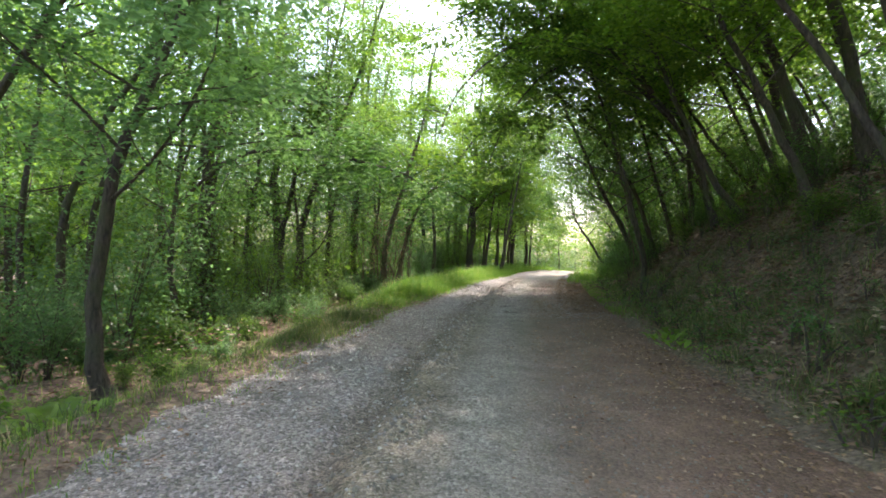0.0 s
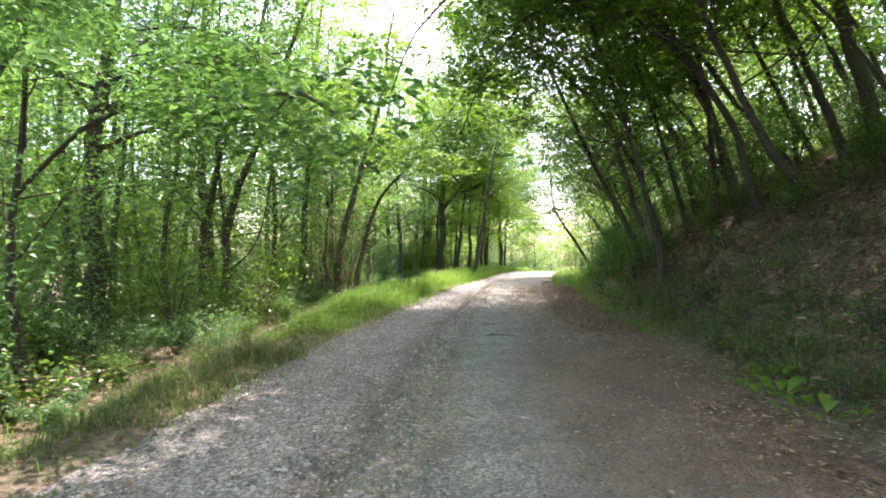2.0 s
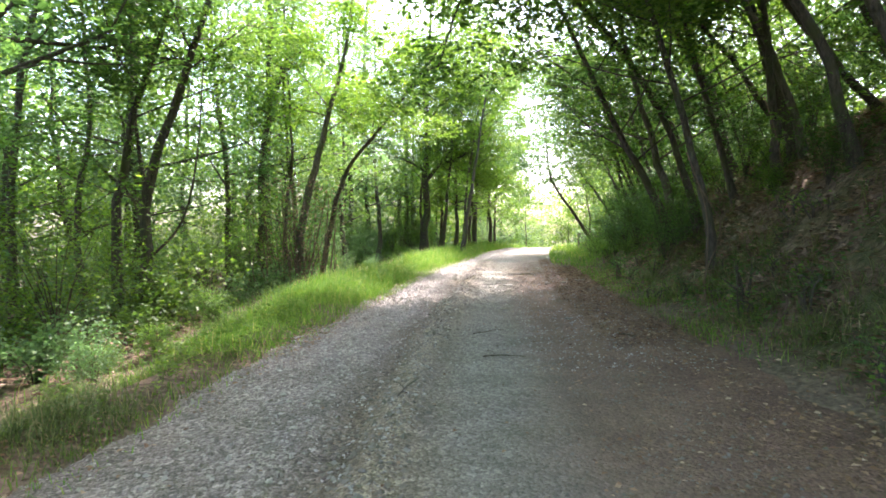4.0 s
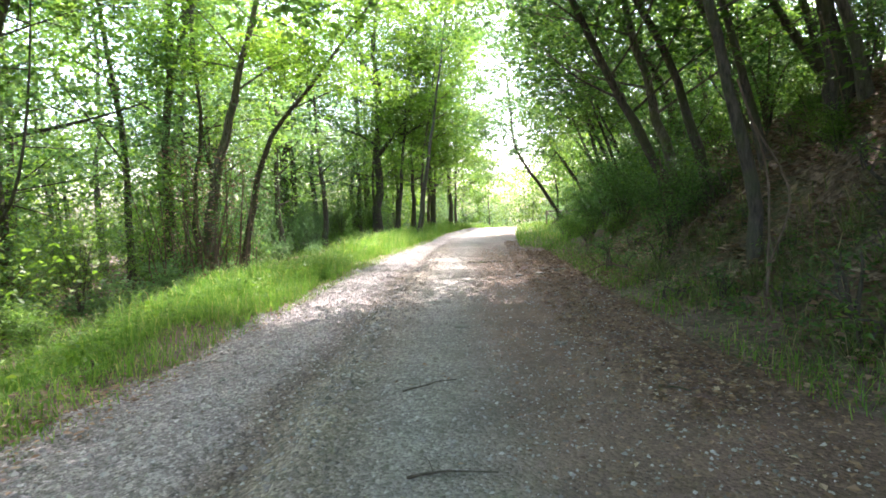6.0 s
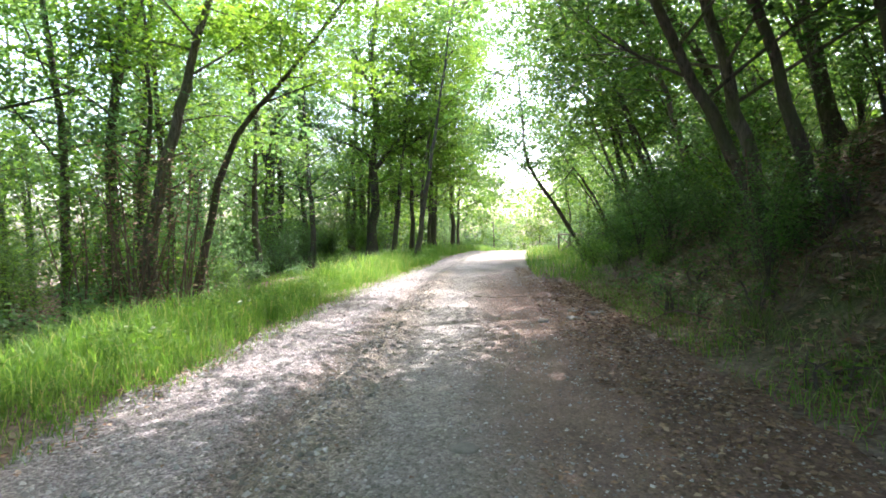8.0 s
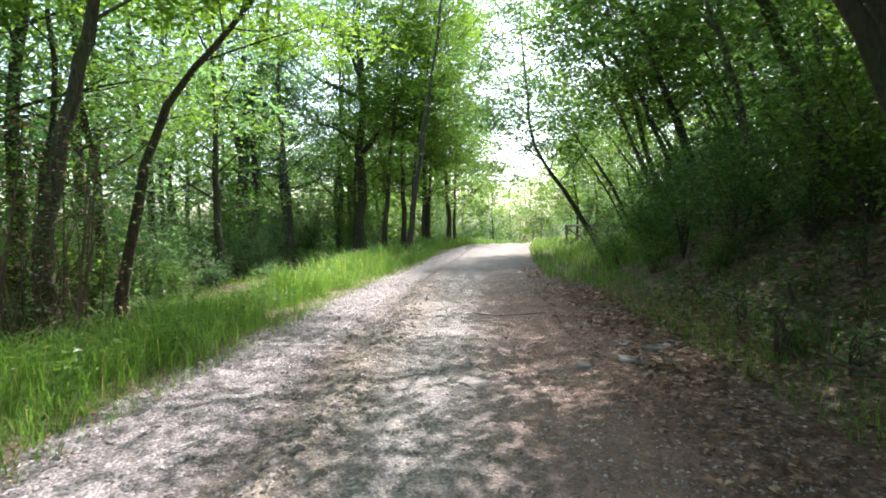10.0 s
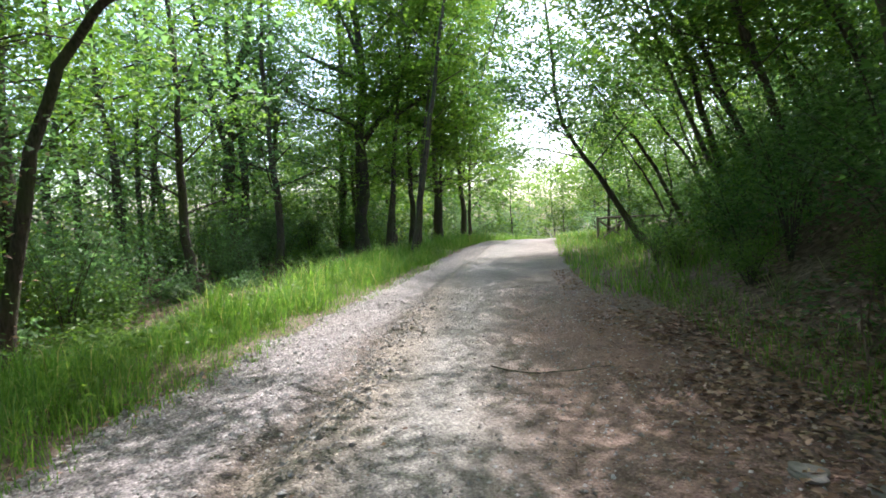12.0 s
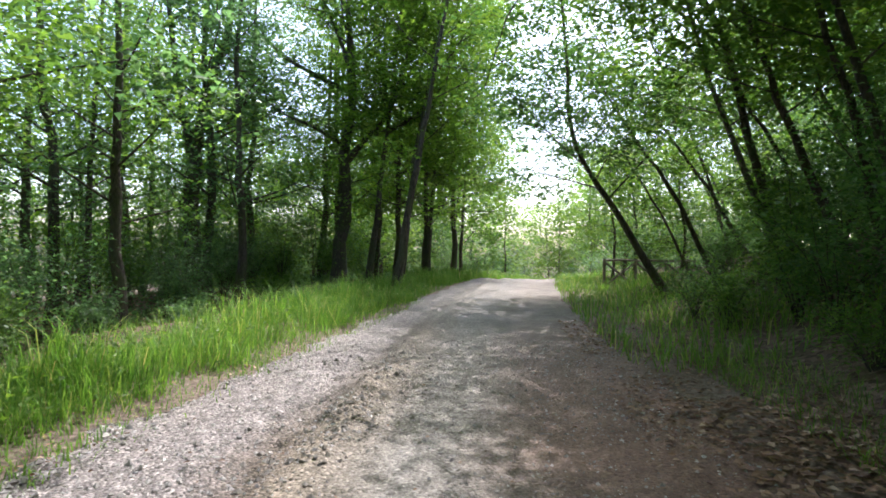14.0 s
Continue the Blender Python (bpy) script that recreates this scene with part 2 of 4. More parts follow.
def tube(pts, radii, sides, lump=0.0, g=None):
    pts = np.asarray(pts, float)
    n = len(pts)
    tan = np.gradient(pts, axis=0)
    tan /= np.linalg.norm(tan, axis=1)[:, None] + 1e-9
    ref = np.where(np.abs(tan[:, 2:3]) > 0.9, np.array([[1.0, 0, 0]]), np.array([[0, 0, 1.0]]))
    if abs(tan[0, 2]) > 0.5:
        ref = np.repeat(np.array([[1.0, 0.1, 0]]), n, 0)
    a = np.cross(tan, ref)
    a /= np.linalg.norm(a, axis=1)[:, None] + 1e-9
    b = np.cross(tan, a)
    ang = np.linspace(0, 2 * np.pi, sides, endpoint=False)
    r = np.asarray(radii, float)[:, None] * np.ones((1, sides))
    if lump and g is not None:
        r = r * (1 + lump * g.normal(size=(n, sides)))
    v = pts[:, None, :] + r[:, :, None] * (np.cos(ang)[None, :, None] * a[:, None, :] + np.sin(ang)[None, :, None] * b[:, None, :])
    i = np.arange(n - 1)[:, None] * sides
    j = np.arange(sides)[None, :]
    k = (j + 1) % sides
    f = np.stack([i + j, i + k, i + sides + k, i + sides + j], -1).reshape(-1, 4)
    return v.reshape(-1, 3), f


def leaf_quads(c, size, g, droop=0.35, tilt=0.55, slim=0.55):
    """Folded pointed leaves, one quad each, at the places c."""
    n = len(c)
    az = g.uniform(0, 2 * np.pi, n)
    d = np.stack([np.cos(az), np.sin(az), -g.uniform(-0.2, 2 * droop, n)], 1)
    d /= np.linalg.norm(d, axis=1)[:, None]
    up = np.stack([g.normal(0, tilt, n), g.normal(0, tilt, n), np.ones(n)], 1)
    w = np.cross(d, up)
    w /= np.linalg.norm(w, axis=1)[:, None] + 1e-9
    nm = np.cross(w, d)
    s = (size * g.uniform(0.65, 1.3, n))[:, None]
    fold = 0.12 * s * nm
    mid = c + 0.45 * s * d
    v = np.stack([c, mid + slim * 0.5 * s * w + fold, c + s * d, mid - slim * 0.5 * s * w + fold], 1)
    return v.reshape(-1, 3), np.arange(4 * n).reshape(n, 4)


def leaf_tris(c, size, g, droop=0.35, tilt=0.55, slim=0.62):
    """Leaves further off: one pointed face each."""
    v, f = leaf_quads(c, size, g, droop, tilt, slim)
    v = v.reshape(-1, 4, 3)
    v[:, 0] = v[:, 1] * 0.5 + v[:, 0] * 0.5
    return v[:, [0, 2, 3]].reshape(-1, 3), np.arange(3 * len(v)).reshape(-1, 3)


def tris_of(mesh):
    v, f = mesh
    return v, np.concatenate([f[:, [0, 1, 2]], f[:, [0, 2, 3]]])


HASH = np.random.default_rng(11).random((256, 256))


def vnoise(x, y):
    """Smooth value noise, 0 to 1."""
    x, y = np.asarray(x, float), np.asarray(y, float)
    i, j = np.floor(x).astype(int), np.floor(y).astype(int)
    u, v = x - i, y - j
    u, v = u * u * (3 - 2 * u), v * v * (3 - 2 * v)
    h = lambda a, b: HASH[a % 256, b % 256]
    return (h(i, j) * (1 - u) + h(i + 1, j) * u) * (1 - v) + (h(i, j + 1) * (1 - u) + h(i + 1, j + 1) * u) * v


# ---- the plan: road line and ground heights ----
def mid(y):
    """The road's middle line, x at y: a bend to the right that goes on straight far off."""
    y = np.asarray(y, float)
    q = np.clip(y, -15, 62)
    bend = 0.012 * np.clip(q - 40, 0, 99) ** 2
    return 0.061 * q + 0.0029 * q * q + bend + (y - q) * np.where(y > 0, 0.95, -0.026)


def half(y):
    return np.interp(y, [0, 12, 20, 25, 31, 60], [2.6, 2.55, 2.3, 2.1, 1.85, 1.8])


LEFT_S = [-600, -120, -45, -25, -15, -9, -6.5, -5, -4, -3.1, -2.3, 0]
LEFT_Z = [-30, -22, -9, -4.8, -2.4, -1.1, -0.65, -0.38, -0.08, 0.05, 0, 0]
RIGHT_S = [0, 2.4, 2.9, 3.4, 4.2, 5, 6, 7, 9, 14, 30, 80, 600]
RIGHT_Z = [0, 0.0, 0.04, 0.32, 0.95, 1.85, 2.85, 3.45, 4.5, 6.8, 13, 26, 30]


def crest(y):
    """The track tips over a low crest at the bend and falls away."""
    return -0.075 * np.clip(np.asarray(y, float) - 44.5, 0, 30)


def ground_z(x, y):
    x, y = np.asarray(x, float), np.asarray(y, float)
    s = x - mid(y)
    left = np.interp(s, LEFT_S, LEFT_Z) * np.interp(y, [18, 30, 42], [1, 0.85, 0.35])
    left = left - np.interp(s, [-12, -7, -4.6, -3.7, -3.0], [0, 0.3, 0.5, 0.35, 0]) * np.interp(y, [12, 18], [1, 0])
    bank = np.interp(y, [-40, 17, 24, 30, 36, 44], [1, 1, 0.72, 0.45, 0.22, 0.15])
    right = np.interp(s, RIGHT_S, RIGHT_Z) * bank
    off = np.clip((np.abs(s) - 2.7) / 2.5, 0, 1)
    rough = off * (0.5 * (vnoise(x * 0.5, y * 0.5) - 0.5) + 0.22 * (vnoise(x * 1.7 + 9, y * 1.7) - 0.5) + 0.08 * (vnoise(x * 5, y * 5) - 0.5))
    return np.where(s < 0, left, right) + rough + crest(y)


def sheet(name, ss, ys, height, mat, label, cat):
    S, Y = np.meshgrid(ss, ys)
    X = mid(Y) + S
    Z = height(S, X, Y)
    v = np.stack([X, Y, Z], -1).reshape(-1, 3)
    w, h = len(ss), len(ys)
    i = (np.arange(h - 1)[:, None] * w + np.arange(w - 1)[None, :]).reshape(-1)
    f = np.stack([i, i + 1, i + w + 1, i + w], 1)
    ob = new(name, mesh_np(name, v, f, mat, np.stack([S, Y], -1).reshape(-1, 2), True))
    return tagged(ob, label, cat, kind="structure")


def soil_height(S, X, Y):
    return ground_z(X, Y) - 0.09 * np.clip((half(Y) - 0.05 - np.abs(S)) / 0.25, 0, 1)


def road_height(S, X, Y):
    """Ruts, a loose gravel ridge and small unevenness; the edges dip into the soil."""
    wob = 0.5 * (vnoise(Y * 0.35, Y * 0 + 3) - 0.5)
    z = 0.018 * (vnoise(X * 1.3, Y * 0.8) - 0.5) + 0.02 * (vnoise(X * 6, Y * 5) - 0.5) + 0.008 * (vnoise(X * 17, Y * 15) - 0.5)
    z = z - 0.045 * np.exp(-((S + 0.98 + 0.3 * wob) / 0.16) ** 2) - 0.025 * np.exp(-((S - 0.75 + wob) / 0.32) ** 2)
    z = z + 0.045 * np.exp(-((S + 0.66 + 0.3 * wob) / 0.13) ** 2) * (0.4 + vnoise(X * 3, Y * 1.1))
    rim = half(Y) + 0.35 * (vnoise(Y * 0.9, np.sign(S) * 7) - 0.5) + 0.25 * (vnoise(Y * 3.1, np.sign(S) * 5) - 0.5)
    return z + crest(Y) + 0.012 - 0.10 * np.clip((np.abs(S) - rim + 0.12) / 0.3, 0, 1)


SS = np.concatenate([[-600, -300, -150, -80, -50, -35, -25, -20], np.arange(-16, -5, 0.6), np.arange(-5, -1.6, 0.2), [-1, 0, 1],
                     np.arange(1.6, 8, 0.2), np.arange(8, 14, 0.6), [16, 20, 25, 32, 50, 100, 300, 600]])
YS = np.concatenate([[-400, -150, -70, -35], np.arange(-20, 50, 0.35), np.arange(50, 80, 2), [90, 120, 200, 400, 800]])
sheet("ground", SS, YS, soil_height, SOIL, "brown forest floor with leaf litter, moss and a steep bank", "ground")
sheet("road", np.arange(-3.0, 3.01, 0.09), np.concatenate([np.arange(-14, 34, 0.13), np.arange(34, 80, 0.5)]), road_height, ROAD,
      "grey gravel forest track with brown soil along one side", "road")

# ---- trees ----
def grow(g, trunk, r0, crown_from, limbs, limb_len, leaves, leaf_size, puff=0.45, rise=0.5, bias=(0, 0), taper=0.25, sides=9, reach=(), far=False):
    """Trunk tube, limb tubes with twigs, and leaf quads of one tree, round its foot at the origin. bias: the way in which limbs reach further."""
    line = smooth_line(trunk, 16)
    line[1:-1, :2] += g.normal(0, 0.25 * r0, (14, 2))
    u = np.linspace(0, 1, 16)
    rad = r0 * (1 - (1 - taper) * u) * (1 + 0.55 * np.exp(-u * 18))
    stem = tube(line, rad, sides, 0.05, g)
    height = np.linalg.norm(line[-1] - line[0])
    limb_meshes, knots = [], [line[-1]]
    for i in range(limbs):
        f = crown_from + (1 - crown_from) * (i + g.random()) / limbs
        k = min(int(f * 15), 14)
        start = line[k] + (line[k + 1] - line[k]) * (f * 15 - k)
        az = i * 2.4 + g.uniform(-0.5, 0.5)
        d = np.array([math.cos(az) + bias[0], math.sin(az) + bias[1], rise * g.uniform(0.3, 1.6)])
        d /= np.linalg.norm(d)
        ln = limb_len * g.uniform(0.7, 1.2) * (1.2 - 0.65 * f)
        bend = np.array([g.normal(0, 0.15), g.normal(0, 0.15), g.uniform(-0.15, 0.3)])
        pts = [start + d * ln * q + bend * ln * q * q for q in (0, 0.33, 0.66, 1.0)]
        pl = smooth_line(pts, 7)
        rl = max(r0 * (1 - 0.75 * f) * 0.36, 0.010)
        pieces = [tube(pl, np.linspace(rl, 0.3 * rl, 7), 5)]
        knots.append(pl[-1])
        for q in range(g.integers(4, 7) if not far else 4):
            m = g.integers(2, 7)
            td = d + g.normal(0, 0.75, 3) * np.array([1, 1, 0.6])
            td /= np.linalg.norm(td)
            tl = ln * g.uniform(0.22, 0.45)
            end = pl[m] + td * tl
            if not far:
                pieces.append(tube([pl[m], pl[m] + td * tl * 0.5 + g.normal(0, 0.04, 3), end], [0.4 * rl, 0.28 * rl, 0.008], 4))
            knots.append(end)
            knots.append(pl[m] + td * tl * 0.6)
        limb_meshes.append(join(pieces))
    # long limbs with a course of their own, as (points, radius, leafy share)
    for pts, ra, leafy in reach:
        pl = smooth_line(pts, 10)
        pieces = [tube(pl, np.linspace(ra, 0.3 * ra, 10), 6)]
        for q in range(9):
            m = g.integers(3, 10)
            end = pl[m] + g.normal(0, 0.38, 3) * np.array([1, 1, 0.5])
            pieces.append(tube([pl[m], (pl[m] + end) / 2 + g.normal(0, 0.03, 3), end], [0.4 * ra, 0.25 * ra, 0.006], 4))
            knots += [end] * leafy
        limb_meshes.append(join(pieces))
    knots = np.array(knots)
    who = g.integers(0, len(knots), leaves)
    # leaves gather in small flat sprays that sag at their rim
    spray = g.normal(0, puff * 0.95, (len(knots), 6, 3)) * np.array([1, 1, 0.6])
    flat = g.normal(0, puff * 0.36, (leaves, 3)) * np.array([1, 1, 0.26])
    flat[:, 2] -= 0.35 * (flat[:, 0] ** 2 + flat[:, 1] ** 2) / puff
    sub = knots[who] + spray[who, g.integers(0, 6, leaves)] + flat
    return stem, limb_meshes, (leaf_tris if far else leaf_quads)(sub, leaf_size, g, 0.35, 0.45)


def tree(seed, at, trunk, r0, label, leaf, bark, limbs=10, crown_from=0.45, limb_len=2.6, leaves=7000, leaf_size=0.12, split=True, group="", **kw):
    """A tree as trunk, limbs and crown; trunk points are metres from its foot."""
    g = np.random.default_rng(seed)
    stem, arms, crown = grow(g, trunk, r0, crown_from, limbs, limb_len, leaves, leaf_size, **kw)
    x, y = at
    root = thing("tree", (x, y, float(ground_z(x, y)) - 0.12), label, "tree", group)
    if split:
        part("trunk", mesh_np("trunk", *stem, bark, smooth=True), root)
        for a in arms:
            part("limb", mesh_np("limb", *a, bark, smooth=True), root)
    else:
        part("trunk", mesh_np("trunk", *join([stem] + arms), bark, smooth=True), root)
    part("crown", mesh_np("crown", *crown, leaf), root)
    return root


# trees that stand close to the track, downhill side
tree(1, (-4.4, 7.3), [(0, 0, 0), (-0.2, 0, 1.4), (0.1, 0, 3.4), (0.7, 0.1, 5.1), (1.3, 0.3, 8.5)], 0.12,
     "slim dark tree leaning over the grass verge", LEAF_COOL, BARK, limbs=11, crown_from=0.4, limb_len=2.6, leaves=13000, leaf_size=0.11)
tree(2, (-7.2, 17.3), [(0, 0, 0), (-0.35, 0, 2.7), (-0.25, 0, 5.5), (0.1, 0, 8), (0.3, 0, 15)], 0.29,
     "thick dark broadleaf trunk on the falling slope", LEAF_DARK, BARK, limbs=16, crown_from=0.42, limb_len=4.2, leaves=15000, leaf_size=0.12, bias=(0.25, -0.2))
tree(3, (-6.0, 19.9), [(0, 0, 0), (0.05, 0, 2.5), (0.3, 0, 4.2), (0.65, 0, 5.6), (1.4, 0.2, 8.2), (2.2, 0.4, 13)], 0.12,
     "dark slim tree standing close beside its twin", LEAF, BARK, limbs=11, crown_from=0.5, limb_len=2.6, leaves=8000)
tree(4, (-5.2, 19.6), [(0, 0, 0), (0.0, 0, 2.6), (0.6, 0, 4.7), (1.1, 0, 6.0), (1.75, 0, 8.0), (2.9, 0.4, 12)], 0.13,
     "dark tree curving away from its twin beside it", LEAF, BARK, limbs=11, crown_from=0.5, limb_len=2.6, leaves=8000,
     reach=[([(0.05, 0, 1.6), (0.8, -0.1, 2.4), (1.15, -0.1, 3.8), (1.3, 0, 5.8)], 0.035, 0)])
tree(5, (-2.5, 26.0), [(0, 0, 0), (0.3, 0, 1.9), (0.75, 0, 3.6), (1.3, 0, 4.5), (2.1, 0, 5.4), (3.6, 0, 7.4), (4.9, 0.2, 9.2)], 0.10,
     "thin dark tree leaning out towards the track", LEAF_LIGHT, BARK, limbs=13, crown_from=0.55, limb_len=3.0, leaves=11000, bias=(0.3, 0))
tree(6, (-4.5, 27.0), [(0, 0, 0), (-0.15, 0, 2.5), (-0.1, 0, 4.2), (0.15, 0, 6.5), (0.3, 0, 9), (0.6, 0, 14)], 0.17,
     "upright forked tree with a shaggy dark trunk", LEAF, BARK, limbs=12, crown_from=0.42, limb_len=2.6, leaves=9000,
     reach=[([(0.1, 0, 6.2), (0.5, 0, 7.3), (0.85, 0, 8.4), (1.3, 0, 11)], 0.09, 2)])
tree(7, (-2.9, 24.6), [(0, 0, 0), (0.05, 0, 2), (0.5, 0, 4), (0.9, 0, 5.3), (1.5, 0, 7.4), (2, 0, 11)], 0.15,
     "tree with a pale trunk above brown undergrowth", LEAF_LIGHT, BARK_PALE, limbs=10, crown_from=0.55, limb_len=2.2, leaves=9500)
tree(8, (-3.15, 40.0), [(0, 0, 0), (-0.1, 0, 3), (-0.2, 0, 5), (0.3, 0, 7.2), (1.0, 0, 9.6), (1.4, 0, 15)], 0.27,
     "tall rough-barked forked oak at the grass edge", LEAF_COOL, BARK, limbs=13, crown_from=0.38, limb_len=3.4, leaves=14000, leaf_size=0.15, puff=0.6,
     reach=[([(-0.2, 0, 4.8), (-0.6, 0, 6.3), (-0.8, 0, 7.6), (-1.1, 0, 10), (-1.4, 0, 13)], 0.15, 2)])
tree(9, (1.36, 41.0), [(0, 0, 0), (0.1, 0, 2.5), (0.18, 0, 4.8), (0.3, 0, 7.8), (0.2, 0, 10), (0.6, 0, 15)], 0.26,
     "straight oak with long bare spreading limbs", LEAF, BARK, limbs=12, crown_from=0.62, limb_len=3.8, leaves=8000, leaf_size=0.15, rise=0.7, puff=0.6,
     reach=[([(0.18, 0, 4.5), (0.9, -0.3, 5.4), (1.6, -0.5, 6.2), (2.1, -0.6, 7.8), (2.5, -0.6, 9.5)], 0.13, 2), ([(0.9, -0.3, 5.4), (1.9, -0.6, 5.7), (2.9, -0.9, 6.4), (3.6, -1, 7.4)], 0.09, 2),
            ([(0.25, 0, 7.0), (-0.7, -0.4, 7.3), (-2.1, -0.8, 8.0), (-3.2, -1, 9.4)], 0.10, 2), ([(0.2, 0, 5.0), (-0.9, -0.4, 5.6), (-2.0, -0.8, 6.0), (-3.4, -1, 7.2)], 0.08, 2),
            ([(0.28, 0, 7.6), (-0.2, 0.2, 9.0), (-0.9, 0.3, 10.6)], 0.10, 2)])
for seed, x, y, dx, r in ((10, 2.4, 40.5, 1.2, 0.13), (11, 3.2, 36.6, 1.9, 0.12), (12, 3.4, 42.5, 0.1, 0.13), (13, 4.6, 43.5, -0.2, 0.14), (14, 0.2, 46.0, 0.3, 0.18), (16, 6.2, 47.0, -0.4, 0.15), (17, 5.0, 50.0, 0.5, 0.15)):
    tree(seed, (x, y), [(0, 0, 0), (0.22 * dx, 0, 3), (0.5 * dx, 0, 6), (dx, 0, 12)], r, "slim dark tree standing in long grass beside the bend",
         LEAF_LIGHT, BARK, limbs=15, crown_from=0.6 if seed in (10, 11) else 0.32, limb_len=3.2, leaves=9500 if y > 38 else 3200, leaf_size=0.155, puff=0.6,
         bias=(0.35 if seed in (11, 12) else -0.4, 0), group="trees along the bend")
# leafy young trees whose light crowns hang between the oak and the open sky over the bend
for seed, x, y, dx, h in ((18, 3.5, 39.4, 1.6, 12.0), (19, 4.6, 43.0, 1.3, 13.5), (21, 6.5, 47.2, 0.8, 13.0)):
    tree(seed, (x, y), [(0, 0, 0), (0.15 * dx, 0, 0.3 * h), (0.5 * dx, 0, 0.6 * h), (dx, 0, h)], 0.085, "young tree with a dense bright crown reaching over the verge",
         LEAF_LIGHT, BARK, limbs=20, crown_from=0.2, limb_len=2.7, leaves=13000, leaf_size=0.15, puff=0.55, rise=0.35, bias=(0.15, -0.1), group="trees along the bend")

for seed, x, y, h in ((38, 11.4, 41.2, 5.0), (39, 12.9, 42.6, 5.6), (48, 13.6, 40.2, 4.6)):
    tree(seed, (x, y), [(0, 0, 0), (0.1, 0, 0.35 * h), (-0.1, 0.1, 0.7 * h), (0.1, 0, h)], 0.06, "small yellow-green tree behind the rustic fence",
         LEAF_LIGHT, BARK, limbs=14, crown_from=0.15, limb_len=1.7, leaves=5500, leaf_size=0.13, puff=0.4, rise=0.35, group="small trees behind the fence")

# trees on the bank, leaning over the track
BANK = ((20, 5.45, 16.1, [(0, 0, 0), (-0.1, 0, 1.0), (-0.5, 0, 2.6), (-0.95, 0, 4.0), (-2.0, 0, 7), (-3.2, 0, 9.5)], 0.105, LEAF),
        (22, 7.1, 16.9, [(0, 0, 0), (-0.12, 0, 1.3), (-0.3, 0, 3.0), (-1.0, 0, 6), (-2.2, 0, 9)], 0.11, LEAF),
        (23, 6.35, 19.4, [(0, 0, 0), (-0.35, 0, 1.1), (-0.8, 0, 2.0), (-1.5, 0, 3.3), (-2.6, 0, 5.6), (-3.8, 0, 8)], 0.14, LEAF),
        (24, 6.75, 19.9, [(0, 0, 0), (-0.3, 0, 1.2), (-0.7, 0, 2.5), (-1.2, 0, 4.5), (-2.0, 0, 8)], 0.16, LEAF_DARK),
        (25, 6.7, 13.0, [(0, 0, 0), (-0.9, 0, 1.1), (-1.6, 0, 2.5), (-2.8, 0, 5), (-4.2, 0, 7.5)], 0.11, LEAF),
        (26, 8.1, 14.0, [(0, 0, 0), (-0.6, 0, 1.3), (-1.1, 0, 2.4), (-2.4, 0, 5), (-3.8, 0, 8)], 0.12, LEAF),
        (27, 7.7, 17.0, [(0, 0, 0), (-0.65, 0, 1.9), (-1.9, 0, 4.1), (-3.6, 0, 7)], 0.10, LEAF),
        (28, 7.0, 18.0, [(0, 0, 0), (-0.6, 0, 1.9), (-1.6, 0, 5), (-2.6, 0, 8)], 0.09, LEAF),
        (29, 9.2, 32.7, [(0, 0, 0), (-0.75, 0, 1.1), (-1.4, 0, 2.1), (-2.2, 0, 3.3), (-2.5, 0, 4.9), (-2.6, 0.1, 8.2)], 0.12, LEAF_DARK),
        (30, 9.9, 30.0, [(0, 0, 0), (-0.9, 0, 1.8), (-1.6, 0, 3.4), (-2.5, 0, 6.2)], 0.09, LEAF),
        (31, 9.8, 28.6, [(0, 0, 0), (-0.9, 0, 1.8), (-1.6, 0, 3.4), (-2.7, 0, 6.2)], 0.10, LEAF),
        (32, 10.5, 33.0, [(0, 0, 0), (-1.2, 0, 2.2), (-2.0, 0, 3.2), (-3.4, 0, 5.2)], 0.08, LEAF_LIGHT),
        (33, 8.3, 24.0, [(0, 0, 0), (-0.6, 0, 2.0), (-1.2, 0, 3.8), (-2.0, 0, 6.4)], 0.10, LEAF_DARK),
        (34, 8.9, 26.5, [(0, 0, 0), (-0.7, 0, 1.9), (-1.4, 0, 3.7), (-2.3, 0, 6.0)], 0.09, LEAF),
        (35, 6.2, 9.8, [(0, 0, 0), (-0.8, 0, 1.6), (-1.9, 0, 3.6), (-3.6, 0, 7)], 0.11, LEAF),
        (36, 7.4, 11.2, [(0, 0, 0), (-0.9, 0, 1.6), (-1.9, 0, 3.5), (-3.8, 0, 7)], 0.10, LEAF),
        (37, 5.8, 6.5, [(0, 0, 0), (-0.7, 0, 1.6), (-1.8, 0, 3.6), (-3.8, 0, 7)], 0.12, LEAF))
for seed, x, y, pts, r, leaf in BANK:
    low = y > 23
    bare = seed == 32
    tree(seed, (x, y), pts, 0.78 * r, "slender grey-barked tree leaning from the bank over the track", LEAF_LIGHT if seed in (25, 26, 28, 35, 37, 31) else leaf, BARK if seed % 3 else BARK_PALE, limbs=18 if seed == 29 else 10 if low else 12,
         crown_from=0.4, limb_len=1.0 if bare else 2.5 if seed == 29 else 1.9 if low else 2.9, leaves=1500 if bare else 12500 if seed == 29 else 5800 if low else 7400, leaf_size=0.115, group="leaning trees on the bank", bias=(-0.3, 0),
         reach=[([(-0.9, 0, 2.9), (-2.4, 0.3, 4.6), (-4.0, 0.7, 5.4), (-5.2, 0.9, 4.4)], 0.03, 3)] if seed == 33 else ())

